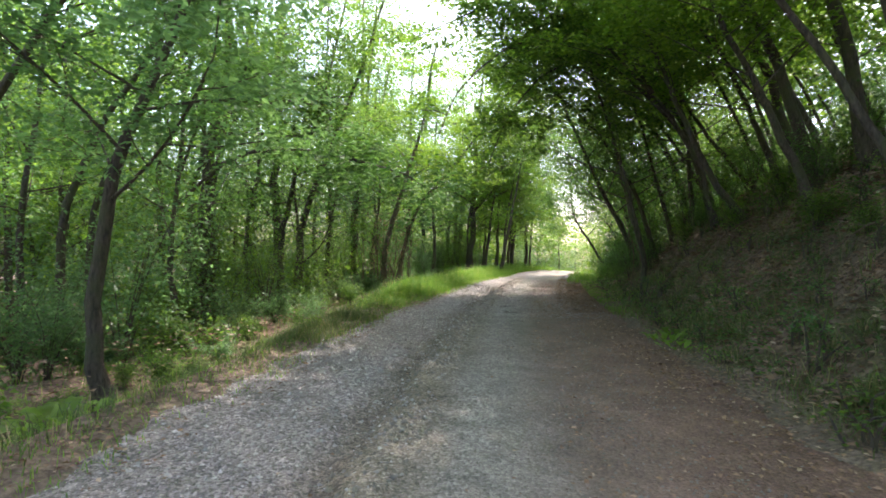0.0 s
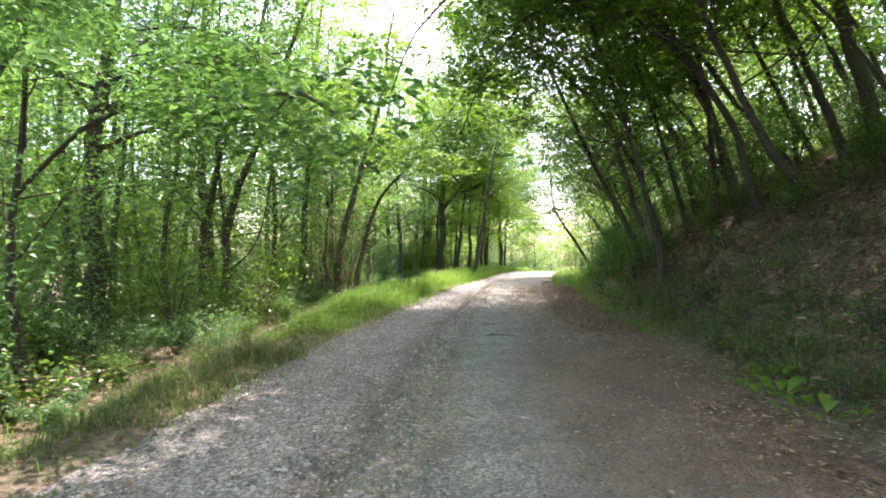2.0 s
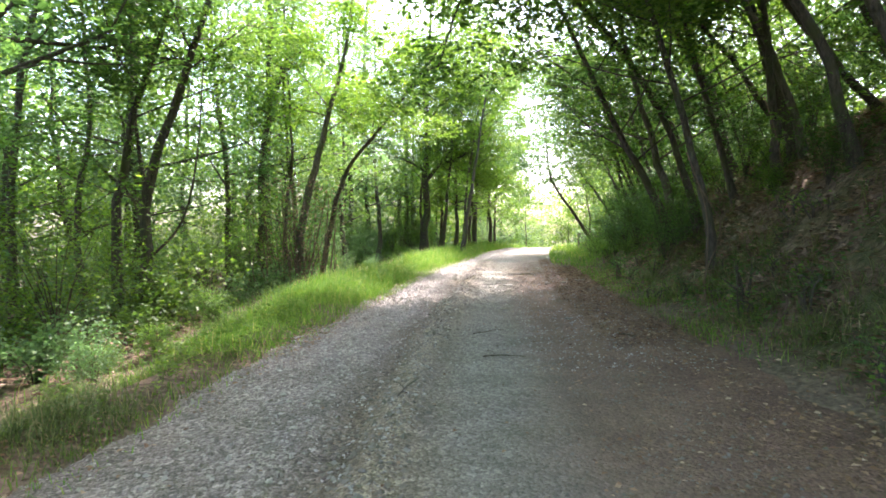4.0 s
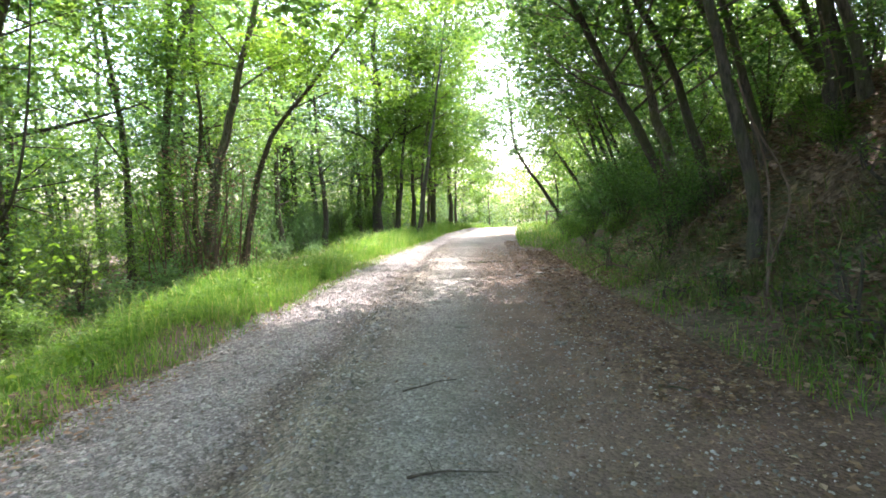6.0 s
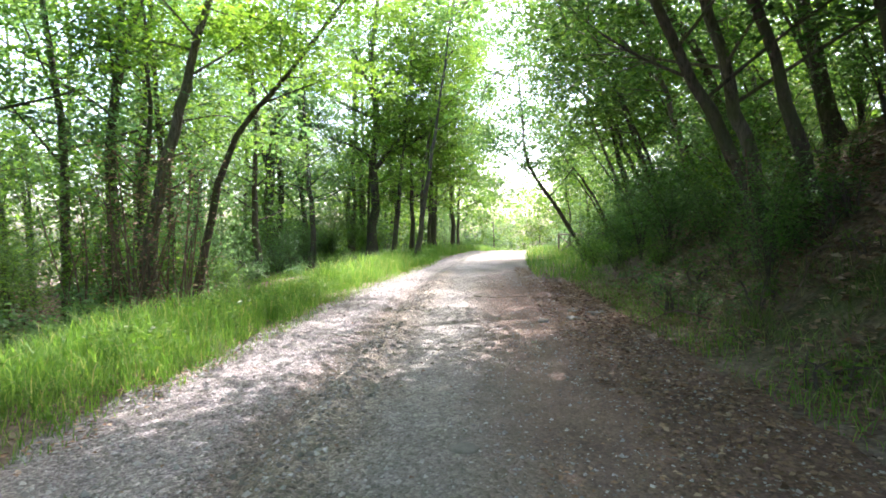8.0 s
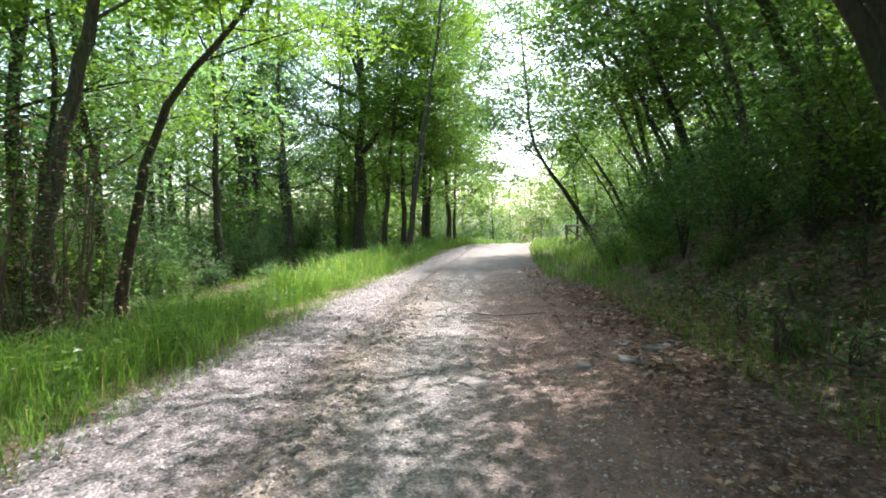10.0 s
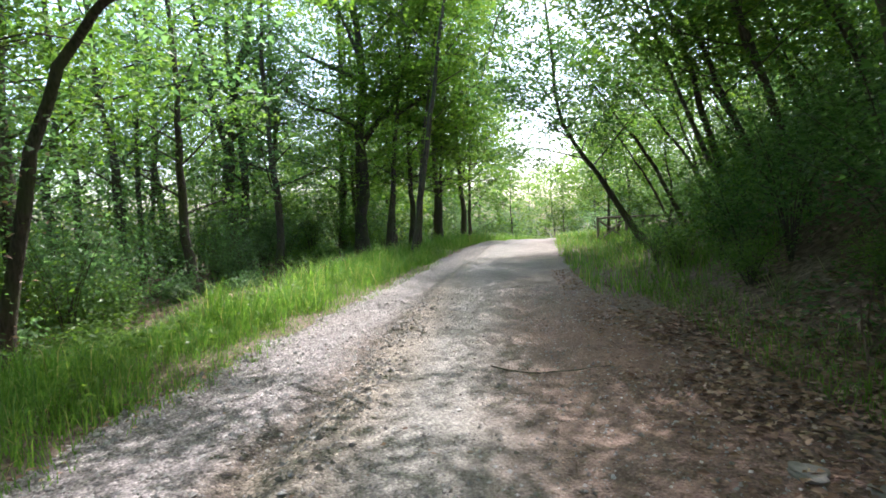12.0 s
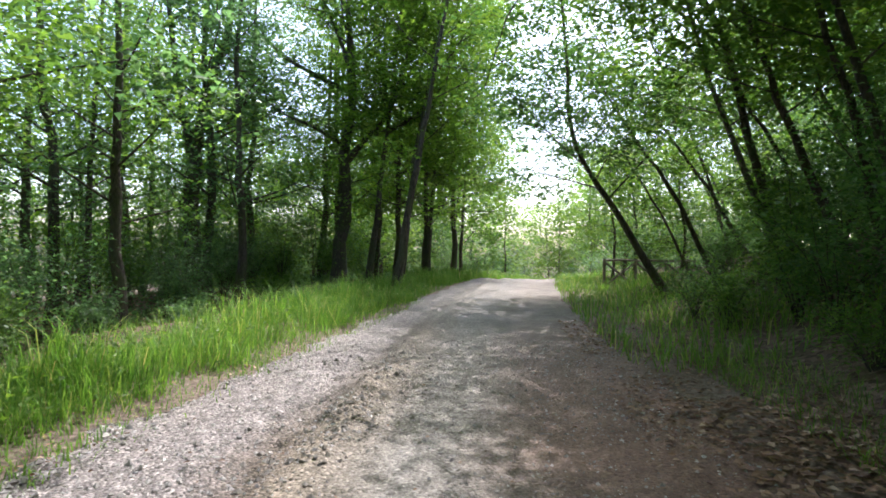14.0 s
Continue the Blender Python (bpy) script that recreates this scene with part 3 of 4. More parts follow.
# a clump of stems on a bared root mass at the lip of the bank
for seed, dx, dy, pts in ((160, 0, 0, [(0, 0, 0), (-0.5, 0, 0.5), (-1.3, 0, 2.0), (-2.3, 0, 3.9), (-3.8, 0, 7.0)]), (161, 0.35, 0.25, [(0, 0, 0), (-0.3, 0, 0.8), (-0.9, 0.1, 2.4), (-1.6, 0.1, 4.4), (-2.6, 0.1, 7.5)]),
                          (162, -0.3, 0.4, [(0, 0, 0), (-0.7, 0, 0.7), (-1.9, 0.1, 2.2), (-3.2, 0.1, 4.2), (-4.6, 0.1, 6.6)])):
    tree(seed, (9.2 + dx, 16.3 + dy), pts, 0.085, "slender stem of a clump leaning from the lip of the bank", LEAF, BARK, limbs=11, crown_from=0.5, limb_len=2.4, leaves=5200,
         leaf_size=0.12, group="stems on the root mass", bias=(-0.2, 0))
g_root = np.random.default_rng(163)
root = thing("root_mass", (9.1, 16.2, float(ground_z(9.1, 16.2)) - 0.05), "dark bared roots gripping the lip of the bank", "roots")
for k in range(16):
    az = g_root.uniform(2.0, 5.2)
    ln = g_root.uniform(0.6, 1.5)
    pts = []
    for q in (0, 0.3, 0.65, 1.0):
        px, py = 9.1 + math.cos(az) * ln * q + g_root.normal(0, 0.05), 16.2 + math.sin(az) * ln * q + g_root.normal(0, 0.08)
        pts.append((px - 9.1, py - 16.2, float(ground_z(px, py)) - float(ground_z(9.1, 16.2)) + 0.1 - 0.16 * q))
    pl = smooth_line(pts, 9)
    part("root", mesh_np("root", *tube(pl, np.linspace(0.06, 0.015, 9) * g_root.uniform(0.6, 1.2), 6, 0.08, g_root), BARK, smooth=True), root)

# a slim tree with a low dark limb that hangs out towards the track
tree(15, (-6.4, 13.5), [(0, 0, 0), (-0.3, 0, 2.2), (-0.1, 0, 5), (0.4, 0, 11)], 0.09, "slim tree with a low dark limb hanging towards the track", LEAF_DARK, BARK,
     limbs=11, crown_from=0.3, limb_len=3.0, leaves=19000, leaf_size=0.085, puff=0.34, bias=(0, -0.2),
     reach=[([(-0.2, 0, 3.4), (1.4, -0.8, 4.4), (3.0, -1.8, 4.5), (4.6, -4.0, 4.0), (5.75, -6.0, 3.5)], 0.045, 7),
            ([(-0.1, 0, 4.2), (1.0, -1.6, 5.0), (2.2, -3.4, 5.2), (3.2, -5.0, 4.9)], 0.04, 6)])
# tall trees added atop the bank; crowns meet above view and shade the track
for k, (s, y, dx, h) in enumerate(((5.6, 2.0, -3.6, 9.5), (6.6, 8.4, -7.6, 10.5), (5.9, 11.0, -7.6, 10), (6.6, 13.0, -7.0, 10.5), (6.0, 17.6, -6.8, 9.8), (6.5, -2.5, -4.0, 10), (6.2, 9.8, -5.5, 10), (5.7, 5.2, -6.8, 10), (6.2, 21.0, -7.4, 10), (6.4, 24.5, -8.8, 10.5))):
    tree(40 + k, (float(mid(y)) + s, y), [(0, 0, 0), (0.15 * dx, 0, 0.3 * h), (0.5 * dx, 0.2, 0.65 * h), (dx, 0.3, h)], 0.12,
         "tall tree at the top of the bank, added to shade the track", LEAF_LIGHT, BARK, limbs=15, crown_from=0.46, limb_len=4.3, leaves=3500 if y > 24 else 7000,
         leaf_size=0.125, bias=(-0.35, 0), group="arching trees")

# tall slope trees, broad crowns leaned out above view to shade the verge
for k, (x, y, dx, h, leaf) in enumerate(((-8.6, 9.6, 5.6, 11.5, LEAF_COOL), (-9.0, 13.2, 6.2, 12.5, LEAF), (-9.2, 21.5, 2.2, 14.5, LEAF), (-8.6, 6.2, 4.8, 11.0, LEAF_DARK), (-10.5, 16.6, 6.4, 13.5, LEAF_COOL))):
    tree(90 + k, (x, y), [(0, 0, 0), (0.0, 0, 0.3 * h), (0.3 * dx, 0.1, 0.6 * h), (dx, 0.2, h)], 0.12, "tall broadleaf tree down the slope with a broad crown", leaf, BARK, limbs=14, crown_from=0.55,
         limb_len=4.2, leaves=5500, leaf_size=0.14, bias=(0.3, -0.1), puff=0.55, group="tall trees down the slope")
# boughs that hang over the middle of the track: place, trunk, leaf, leaf count, long limbs
BOUGHS = ((4.6, 19.2, [(0, 0, 0), (-0.6, -0.1, 2.0), (-1.9, -0.3, 4.0), (-3.6, -0.3, 5.6), (-5.6, -0.2, 6.4)], LEAF_LIGHT, 10000, 3.0, ()),
          (5.2, 14.6, [(0, 0, 0), (-0.5, 0.1, 1.8), (-1.4, 0.2, 3.2), (-2.8, 0.2, 5.0), (-5.0, 0, 6.4)], LEAF, 24000, 2.8,
           [([(-1.0, 0.1, 2.6), (-2.6, 0.4, 4.2), (-4.2, 0.5, 4.2), (-5.3, 0.5, 2.9), (-5.8, 0.6, 1.6)], 0.04, 6),
            ([(-1.2, 0.1, 2.9), (-3.2, -0.4, 4.6), (-5.2, -0.8, 4.4), (-6.6, -1.0, 3.2), (-7.1, -1.1, 2.0)], 0.04, 6),
            ([(-1.4, 0.2, 3.2), (-3.0, 1.2, 4.8), (-4.6, 1.8, 4.6), (-5.6, 2.2, 3.4)], 0.035, 5),
            ([(-1.4, 0.2, 3.2), (-3.4, 0.0, 5.0), (-5.6, -0.3, 5.5), (-7.8, -0.6, 4.5)], 0.04, 7)]),
          (5.3, 30.0, [(0, 0, 0), (-0.5, 0.1, 2.2), (-1.2, 0.1, 4.2), (-2.4, 0, 5.8), (-3.6, -0.4, 7.2)], LEAF, 4800, 2.2,
           [([(-1.0, 0.1, 3.8), (-2.6, 1.0, 5.4), (-4.2, 1.8, 5.4), (-4.8, 2.9, 3.6)], 0.035, 3)]))
for k, (s, y, pts, leaf, count, arm, limbs) in enumerate(BOUGHS):
    tree(80 + k, (float(mid(y)) + s, y), pts, 0.085, "arching slender tree with boughs hanging over the track", leaf, BARK, limbs=13, crown_from=0.5,
         limb_len=arm, leaves=count, leaf_size=0.12, bias=(-0.3, -0.1), rise=0.35, reach=limbs, group="arching trees")

# the wood behind: a few grown once and set out over both slopes
WOOD = [tree(50 + k, (-14 - 3 * k, 20 + 5 * k), [(0, 0, 0), (g1, 0.1, 4), (g2, -0.2, 8), (g1 + g2, 0, 15)], 0.11 + 0.02 * k,
             "tall forest tree with a dark bare trunk and light crown", leaf, BARK, limbs=16, crown_from=0.26, limb_len=3.0, leaves=5200,
             leaf_size=0.215, split=False, far=True, group="wood below the track", puff=0.6)
        for k, (g1, g2, leaf) in enumerate(((0.1, 0.3, LEAF), (-0.2, 0.1, LEAF_COOL), (0.3, 0.5, LEAF_LIGHT), (-0.1, -0.5, LEAF), (0.2, -0.2, LEAF_COOL)))]
FAR = [tree(70 + k, (-30 - 3 * k, 40 + 5 * k), [(0, 0, 0), (g1, 0.1, 4), (g2, -0.2, 8), (g1 + g2, 0, 14)], 0.15,
            "distant forest tree in full leaf", leaf, BARK, limbs=13, crown_from=0.06, limb_len=3.6, leaves=3200,
            leaf_size=0.52, split=False, far=True, group="distant wood", puff=0.9, sides=6)
       for k, (g1, g2, leaf) in enumerate(((0.1, 0.3, LEAF), (-0.2, 0.1, LEAF_LIGHT), (0.3, 0.5, LEAF_LIGHT)))]
SLOPE = [tree(60 + k, (14 + 2 * k, 8 + 4 * k), [(0, 0, 0), (-0.8, 0, 3), (-2.0, 0.2 * k, 6), (-3.6, 0.3 * k, 10)], 0.06 + 0.015 * k,
              "slender leaning tree on the wooded slope above the track", leaf, bark, limbs=12, crown_from=0.25, limb_len=2.6, leaves=5600,
              leaf_size=0.225, split=False, far=True, group="wood above the track", puff=0.55)
         for k, (leaf, bark) in enumerate(((LEAF, BARK), (LEAF_LIGHT, BARK_PALE), (LEAF, BARK_PALE), (LEAF_COOL, BARK)))]
POLE = [tree(85 + k, (9 + k, 12 + 3 * k), [(0, 0, 0), (-1.0, 0, 1.9), (-2.1, 0.1, 3.6), (-3.9, 0.1 * k, 6.4)], 0.045 + 0.008 * k,
             "thin leaning pole of a tree on the bank", LEAF_LIGHT if k else LEAF, BARK, limbs=9, crown_from=0.48, limb_len=1.9, leaves=2400,
             leaf_size=0.17, split=False, far=True, group="thin leaning trees", puff=0.45)
        for k in range(3)]
g = np.random.default_rng(91)


def plant_out(kinds, places, lo, hi, skip=0):
    for k, (x, y) in enumerate(places):
        s = g.uniform(lo, hi)
        # only low growth where the track leaves the wood and the sky stands open
        open_sky = y > 44 and 0.19 < (x - 2.4) / (y - 20) < 0.37
        if open_sky:
            s = min(s, 0.0078 * y)
        z = float(ground_z(x, y)) - 0.15
        m = pose(x, y, z, 0, 0, g.uniform(-35, 35) if kinds in (SLOPE, POLE) else g.uniform(0, 360)) @ Matrix.Diagonal((s, s, s * g.uniform(0.9, 1.1), 1))
        if not skip or k % skip:
            copy_thing(kinds[k % len(kinds)], m)


def scatter(s0, s1, y0, y1, gap, jitter=0.42):
    out = []
    for a in np.arange(s0, s1, gap):
        for y in np.arange(y0, y1, gap):
            yy = y + g.uniform(-jitter, jitter) * gap
            out.append((float(mid(yy)) + a + g.uniform(-jitter, jitter) * gap, yy))
    return out


def clear(places, y1=1e9):
    """Keep the track itself free."""
    return [(x, y) for x, y in places if abs(x - float(mid(y))) > 4.2 or y > y1]


plant_out(WOOD, scatter(-22, -9.5, 3, 24, 5.6), 0.7, 1.05)
plant_out(WOOD, scatter(-22, -9.5, 25, 54, 3.7), 0.85, 1.25)
plant_out(WOOD, scatter(-7.6, -7.0, 21, 50, 4.2, 0.25), 0.65, 0.9)
plant_out(FAR, scatter(-50, -24, 8, 52, 8.0), 1.2, 1.7)
plant_out(FAR, scatter(-50, -34, 54, 80, 8.0), 0.7, 1.0)
plant_out(FAR, scatter(-32, -5, 55, 76, 5.2), 0.7, 1.0)
plant_out(FAR, clear(scatter(4.8, 24, 46, 70, 6.2)), 0.45, 0.75)
plant_out(FAR, scatter(-50, 10, 84, 94, 9.0), 0.8, 1.2)
# unseen trees behind the starting point, added for their shade
plant_out(FAR, clear(scatter(-14, 14, -18, -4, 6.5)), 0.8, 1.1)
plant_out(SLOPE, scatter(8.0, 17, 2, 22, 4.2), 0.75, 1.15, skip=3)
plant_out(SLOPE, scatter(8.8, 17, 22, 46, 3.8), 0.75, 1.1)
plant_out(POLE, scatter(6.6, 10, 23.5, 29, 2.2), 0.75, 1.0)
plant_out(POLE, scatter(6.6, 9.8, 29.5, 37, 2.2), 0.75, 1.1)
plant_out(POLE, scatter(6.2, 9.5, 5, 21, 2.5), 0.9, 1.3, skip=2)
plant_out(FAR, scatter(15, 32, 2, 56, 7.0), 0.7, 1.0)

# ---- shrubs and undergrowth ----
def shrub(seed, at, height, spread, leaves, leaf_size, leaf, label, stems=9, name="shrub", group=""):
    g = np.random.default_rng(seed)
    pieces, tips = [], []
    for i in range(stems):
        az, out = g.uniform(0, 6.28), spread * g.uniform(0.2, 1)
        end = np.array([math.cos(az) * out, math.sin(az) * out, height * g.uniform(0.55, 1.0)])
        pts = smooth_line([(0, 0, -0.1), end * np.array([0.3, 0.3, 0.5]) + g.normal(0, 0.04, 3), end], 7)
        pieces.append(tube(pts, np.linspace(0.016, 0.004, 7), 4))
        tips += [pts[3], pts[4], pts[5], pts[6]]
    tips = np.array(tips)
    who = g.integers(0, len(tips), leaves)
    c = tips[who] + g.normal(0, 0.16 * max(height, spread), (leaves, 3)) * np.array([1, 1, 0.8])
    c[:, 2] = np.maximum(c[:, 2], 0.04)
    x, y = at
    root = thing(name, (x, y, float(ground_z(x, y))), label, "shrub", group)
    part("stem", mesh_np("stem", *pieces[0], BARK), root)
    tv, tf = join(pieces[1:])
    tv, tf = tris_of((tv, tf))
    part("foliage", mesh_np("foliage", *join([(tv, tf), leaf_tris(c, leaf_size, g)]), leaf, other=BARK, first=len(tf)), root)
    return root


LOW = [shrub(200 + k, (-7 - k, 11 + 4 * k), h, w, n, 0.115, leaf, "leafy green undergrowth on the slope below the track", group="undergrowth below the track")
       for k, (h, w, n, leaf) in enumerate(((0.8, 0.8, 1700, LEAF_COOL), (1.3, 0.9, 2100, LEAF), (1.9, 1.0, 2400, LEAF_COOL), (0.6, 1.0, 1500, LEAF)))]
DARK = [shrub(220 + k, (7.0 + 0.4 * k, 23 + 2 * k), h, w, n, 0.09, leaf, "dense dark green shrub growing on the bank", stems=12, group="shrubs on the bank")
        for k, (h, w, n, leaf) in enumerate(((1.6, 1.1, 3000, LEAF_DARK), (2.1, 1.2, 3400, LEAF_DARK), (1.2, 0.9, 2300, LEAF)))]
HERB = [shrub(230 + k, (4.0, 10 + k), h, 0.25, n, 0.05, leaf, "small green herb on the bank", stems=5, name="herb", group="herbs on the bank")
        for k, (h, n, leaf) in enumerate(((0.25, 130, LEAF), (0.4, 200, LEAF_DARK)))]


# mostly cooler, darker greens: the canopy's shade is put into the leaf colour
BRUSH = [shrub(240 + k, (-11 - 2 * k, 16 + 4 * k), h, w, n, ls, leaf, "tall leafy saplings under the wood", stems=10, name="sapling", group="saplings under the wood")
         for k, (h, w, n, ls, leaf) in enumerate(((3.2, 1.3, 2000, 0.14, LEAF_COOL), (2.4, 1.6, 2000, 0.14, LEAF_DARK), (4.2, 1.4, 2300, 0.15, LEAF), (2.8, 1.5, 2000, 0.14, LEAF_COOL)))]


# saplings in the lightest green, sunlight put into their leaf colour
BRIGHT = [shrub(250 + k, (-8 - 1.5 * k, 24 + 3 * k), h, w, n, 0.125, LEAF_LIGHT, "sunlit yellow-green sapling at the edge of the wood", stems=10, name="sapling", group="sunlit saplings")
          for k, (h, w, n) in enumerate(((3.4, 1.3, 1700), (2.4, 1.2, 1500), (4.6, 1.5, 2100)))]


def set_out(kinds, places, lo, hi):
    for k, (x, y) in enumerate(places):
        s = g.uniform(lo, hi)
        copy_thing(kinds[g.integers(len(kinds))], pose(x, y, float(ground_z(x, y)) - 0.03, 0, 0, g.uniform(0, 360)) @ Matrix.Diagonal((s, s, s * g.uniform(0.85, 1.2), 1)))


set_out(LOW, scatter(-8.5, -5.0, 3, 44, 1.8), 0.6, 1.15)
set_out(BRUSH, scatter(-22, -8.0, 5, 26, 4.4), 0.6, 1.0)
set_out(BRUSH, scatter(-22, -8.0, 26, 52, 3.5), 0.7, 1.15)
set_out(BRUSH, scatter(-7.6, -5.8, 29, 48, 3.0), 0.5, 0.8)
set_out(BRUSH, scatter(-10.5, -6.4, 27, 48, 2.5), 0.6, 1.0)
set_out(BRIGHT, scatter(-13, -6.6, 17, 29, 2.7), 0.6, 1.05)
set_out(BRIGHT, scatter(-12, -7.6, 6, 17, 3.4), 0.5, 0.8)
set_out(BRUSH, scatter(-42, -24, 6, 80, 6.5), 1.3, 2.0)
set_out(DARK, scatter(3.9, 5.2, 18.5, 29.5, 1.5), 0.45, 0.85)
set_out(DARK, scatter(5.2, 8.4, 19.0, 31, 1.7), 0.8, 1.35)
set_out(LOW, scatter(-6.0, -4.5, 2.5, 17, 1.2), 0.3, 0.5)
set_out(BRUSH, scatter(-6.5, -4.2, 50, 66, 2.6), 0.6, 1.0)
set_out(DARK, scatter(6.4, 12, 33, 43, 2.6), 0.6, 1.0)
set_out(DARK, scatter(7.4, 12, 3, 20, 2.6), 0.5, 0.9)
set_out(DARK, scatter(5.4, 7.2, 3, 19, 1.5), 0.4, 0.8)
set_out(BRUSH, scatter(3.8, 12, 43, 66, 3.2), 0.7, 1.2)
set_out(BRUSH, scatter(-30, -6, 56, 76, 4.2), 0.9, 1.5)
set_out(HERB, scatter(3.1, 6.5, 4, 22, 0.85), 0.7, 1.5)

# ---- grass, litter and gravel ----
def grass(name, x, y, height, width, label, lean=0.7, mat=GRASS):
    n = len(x)
    z = ground_z(x, y)
    az = g.uniform(0, 2 * np.pi, n)
    out = np.stack([np.cos(az), np.sin(az), np.zeros(n)], 1)
    side = np.stack([-np.sin(az), np.cos(az), np.zeros(n)], 1)
    h = (height * g.uniform(0.25, 1.35, n))[:, None]
    w = (width * g.uniform(0.7, 1.3, n))[:, None]
    ln = (lean * g.uniform(0.2, 1.6, n))[:, None]
    base = np.stack([x, y, z - 0.02], 1)
    m1 = base + out * h * ln * 0.25 + np.array([0, 0, 0.5]) * h
    m2 = base + out * h * ln * 0.62 + np.array([0, 0, 0.82]) * h
    tip = base + out * h * ln * 1.15 + np.array([0, 0, 0.95]) * h * (1.05 - 0.25 * ln)
    m1 = 0.5 * (m1 + m2)
    v = np.stack([base - side * w, base + side * w, m1 + side * w * 0.75, m1 - side * w * 0.75, tip + side * w * 0.06, tip - side * w * 0.06], 1).reshape(-1, 3)
    k = 6 * np.arange(n)[:, None]
    f = np.stack([k + [0, 1, 2, 3], k + [3, 2, 4, 5]], 1).reshape(-1, 4)
    ob = new(name, mesh_np(name, v, f, mat))
    return tagged(ob, label, "grass", kind="stuff")


def strip(n, s0, s1, y0, y1, clump=0.0, power=1.0):
    y = y0 + (y1 - y0) * g.random(n) ** power
    s = s0 + (s1 - s0) * g.random(n)
    x = mid(y) + s
    keep = vnoise(x * 1.1, y * 1.1) > clump * g.random(n)
    return x[keep], y[keep]


def verge_edge(y):
    """How far from the middle of the track the grass begins."""
    return np.interp(y, [14, 18, 20.5, 24, 27, 31, 40], [2.3, 2.2, 2.4, 2.42, 2.4, 1.95, 1.7]) + 0.45 * (vnoise(y * 1.7, y * 0.3 + 5) - 0.5) + 0.4 * (vnoise(y * 4.3, y * 0.7 + 9) - 0.5) + 0.12 * rng.normal(size=np.shape(y))


x, y = strip(70000, -4.4, -2.35, 8, 44, 0.75, 1.2)
hh = np.interp(y, [8, 13, 18, 26], [0.2, 0.26, 0.38, 0.48]) * np.interp(x - mid(y), [-4.4, -3.2, -2.4], [1.0, 1.0, 0.55])
hh = hh * (0.35 + 1.1 * vnoise(x * 1.3, y * 1.3))
keep = x - mid(y) > np.interp(y, [8, 14, 20], [-3.6, -4.0, -4.4])
x, y, hh = x[keep], y[keep], hh[keep]
# the verge narrows with the track further on
x = x + (2.5 - half(y)) * 0.9
keep = x - mid(y) < -verge_edge(y)
x, y, hh = x[keep], y[keep], hh[keep]
# the shaded stretch takes the duller grass, its shade put into the colour
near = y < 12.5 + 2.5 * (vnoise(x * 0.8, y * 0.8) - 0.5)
grass("verge_grass", x[near], y[near], hh[near], 0.004, "verge grass in a duller green that carries the shade", 0.9, GRASS_DRY_SHADED)
x, y, hh = x[~near], y[~near], hh[~near]
grass("verge_grass", x, y, hh, 0.0045, "tall bright green grass along the verge")
x, y = strip(30000, -4.3, -2.25, 15, 34, 0.5)
x = x + (2.5 - half(y)) * 0.9
keep = x - mid(y) < -verge_edge(y)
x, y = x[keep], y[keep]
grass("verge_grass", x, y, 0.24, 0.0035, "fine green grass filling the verge")
# here too the dull colour holds the shade of the verge
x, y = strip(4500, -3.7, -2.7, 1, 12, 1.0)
grass("verge_grass", x, y, 0.17, 0.004, "short grass below the verge, shade put into its dull colour", 0.9, GRASS_DRY_SHADED)
x, y = strip(22000, -3.3, -2.1, 3, 34, 1.0)
grass("edge_grass", x + (2.5 - half(y)) * 0.9, y, 0.09, 0.0035, "short weedy grass creeping over the gravel edge")
x, y = strip(9000, -2.75, -1.95, 18, 30, 1.0)
grass("edge_grass", x, y, 0.11, 0.004, "low weedy tufts at the foot of the long grass")
x, y = strip(16000, -9, -4.2, 4, 44, 1.0)
grass("wood_grass", x, y, 0.28, 0.006, "loose green grass under the trees")
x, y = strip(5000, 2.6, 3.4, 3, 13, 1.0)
grass("bank_grass", x, y, 0.12, 0.0035, "sparse dull grass at the foot of the bank", 0.9, GRASS_DRY_SHADED)
x, y = strip(10000, 2.5, 3.35, 12, 27, 0.9)
grass("bank_grass", x - 0.1, y, 0.15, 0.0035, "thin green grass strip at the foot of the bank")
# tufts that hang down the face of the bank
for n, s0, s1, y0, y1, hgt, label in ((560, 3.0, 7.4, 2, 25, 0.28, "dull green and straw tufts hanging down the bank"), (500, 2.9, 4.0, 4, 20, 0.2, "short tufts along the foot of the bank")):
    cx, cy = strip(n, s0, s1, y0, y1, 0.6)
    x = np.repeat(cx, 22) + g.normal(0, 0.06, 22 * len(cx))
    y = np.repeat(cy, 22) + g.normal(0, 0.06, 22 * len(cy))
    grass("bank_tufts", x, y, hgt * np.repeat(g.uniform(0.5, 1.3, len(cx)), 22), 0.0045, label, 1.2, GRASS_DRY_SHADED)
x, y = strip(14000, 1.75, 5.2, 26, 46, 0.8)
grass("bend_grass", x, y, 0.34, 0.007, "long green grass inside the bend")
x, y = strip(9000, -4.6, -1.7, 42, 66, 0.6)
grass("far_grass", x, y, 0.5, 0.012, "long sunlit grass far along the verge")


def litter(n, s0, s1, y0, y1, size, clump, label, lift=0.012):
    x, y = strip(n, s0, s1, y0, y1, clump)
    z = np.maximum(ground_z(x, y), road_height(x - mid(y), x, y) - 0.3 * (np.abs(x - mid(y)) > 2.6)) + lift + 0.025 * g.random(len(x))
    ob = new("fallen_leaves", mesh_np("fallen_leaves", *leaf_quads(np.stack([x, y, z], 1), size, g, 0.05, 0.35, 0.6), LITTER))
    tagged(ob, label, "leaves", kind="stuff")


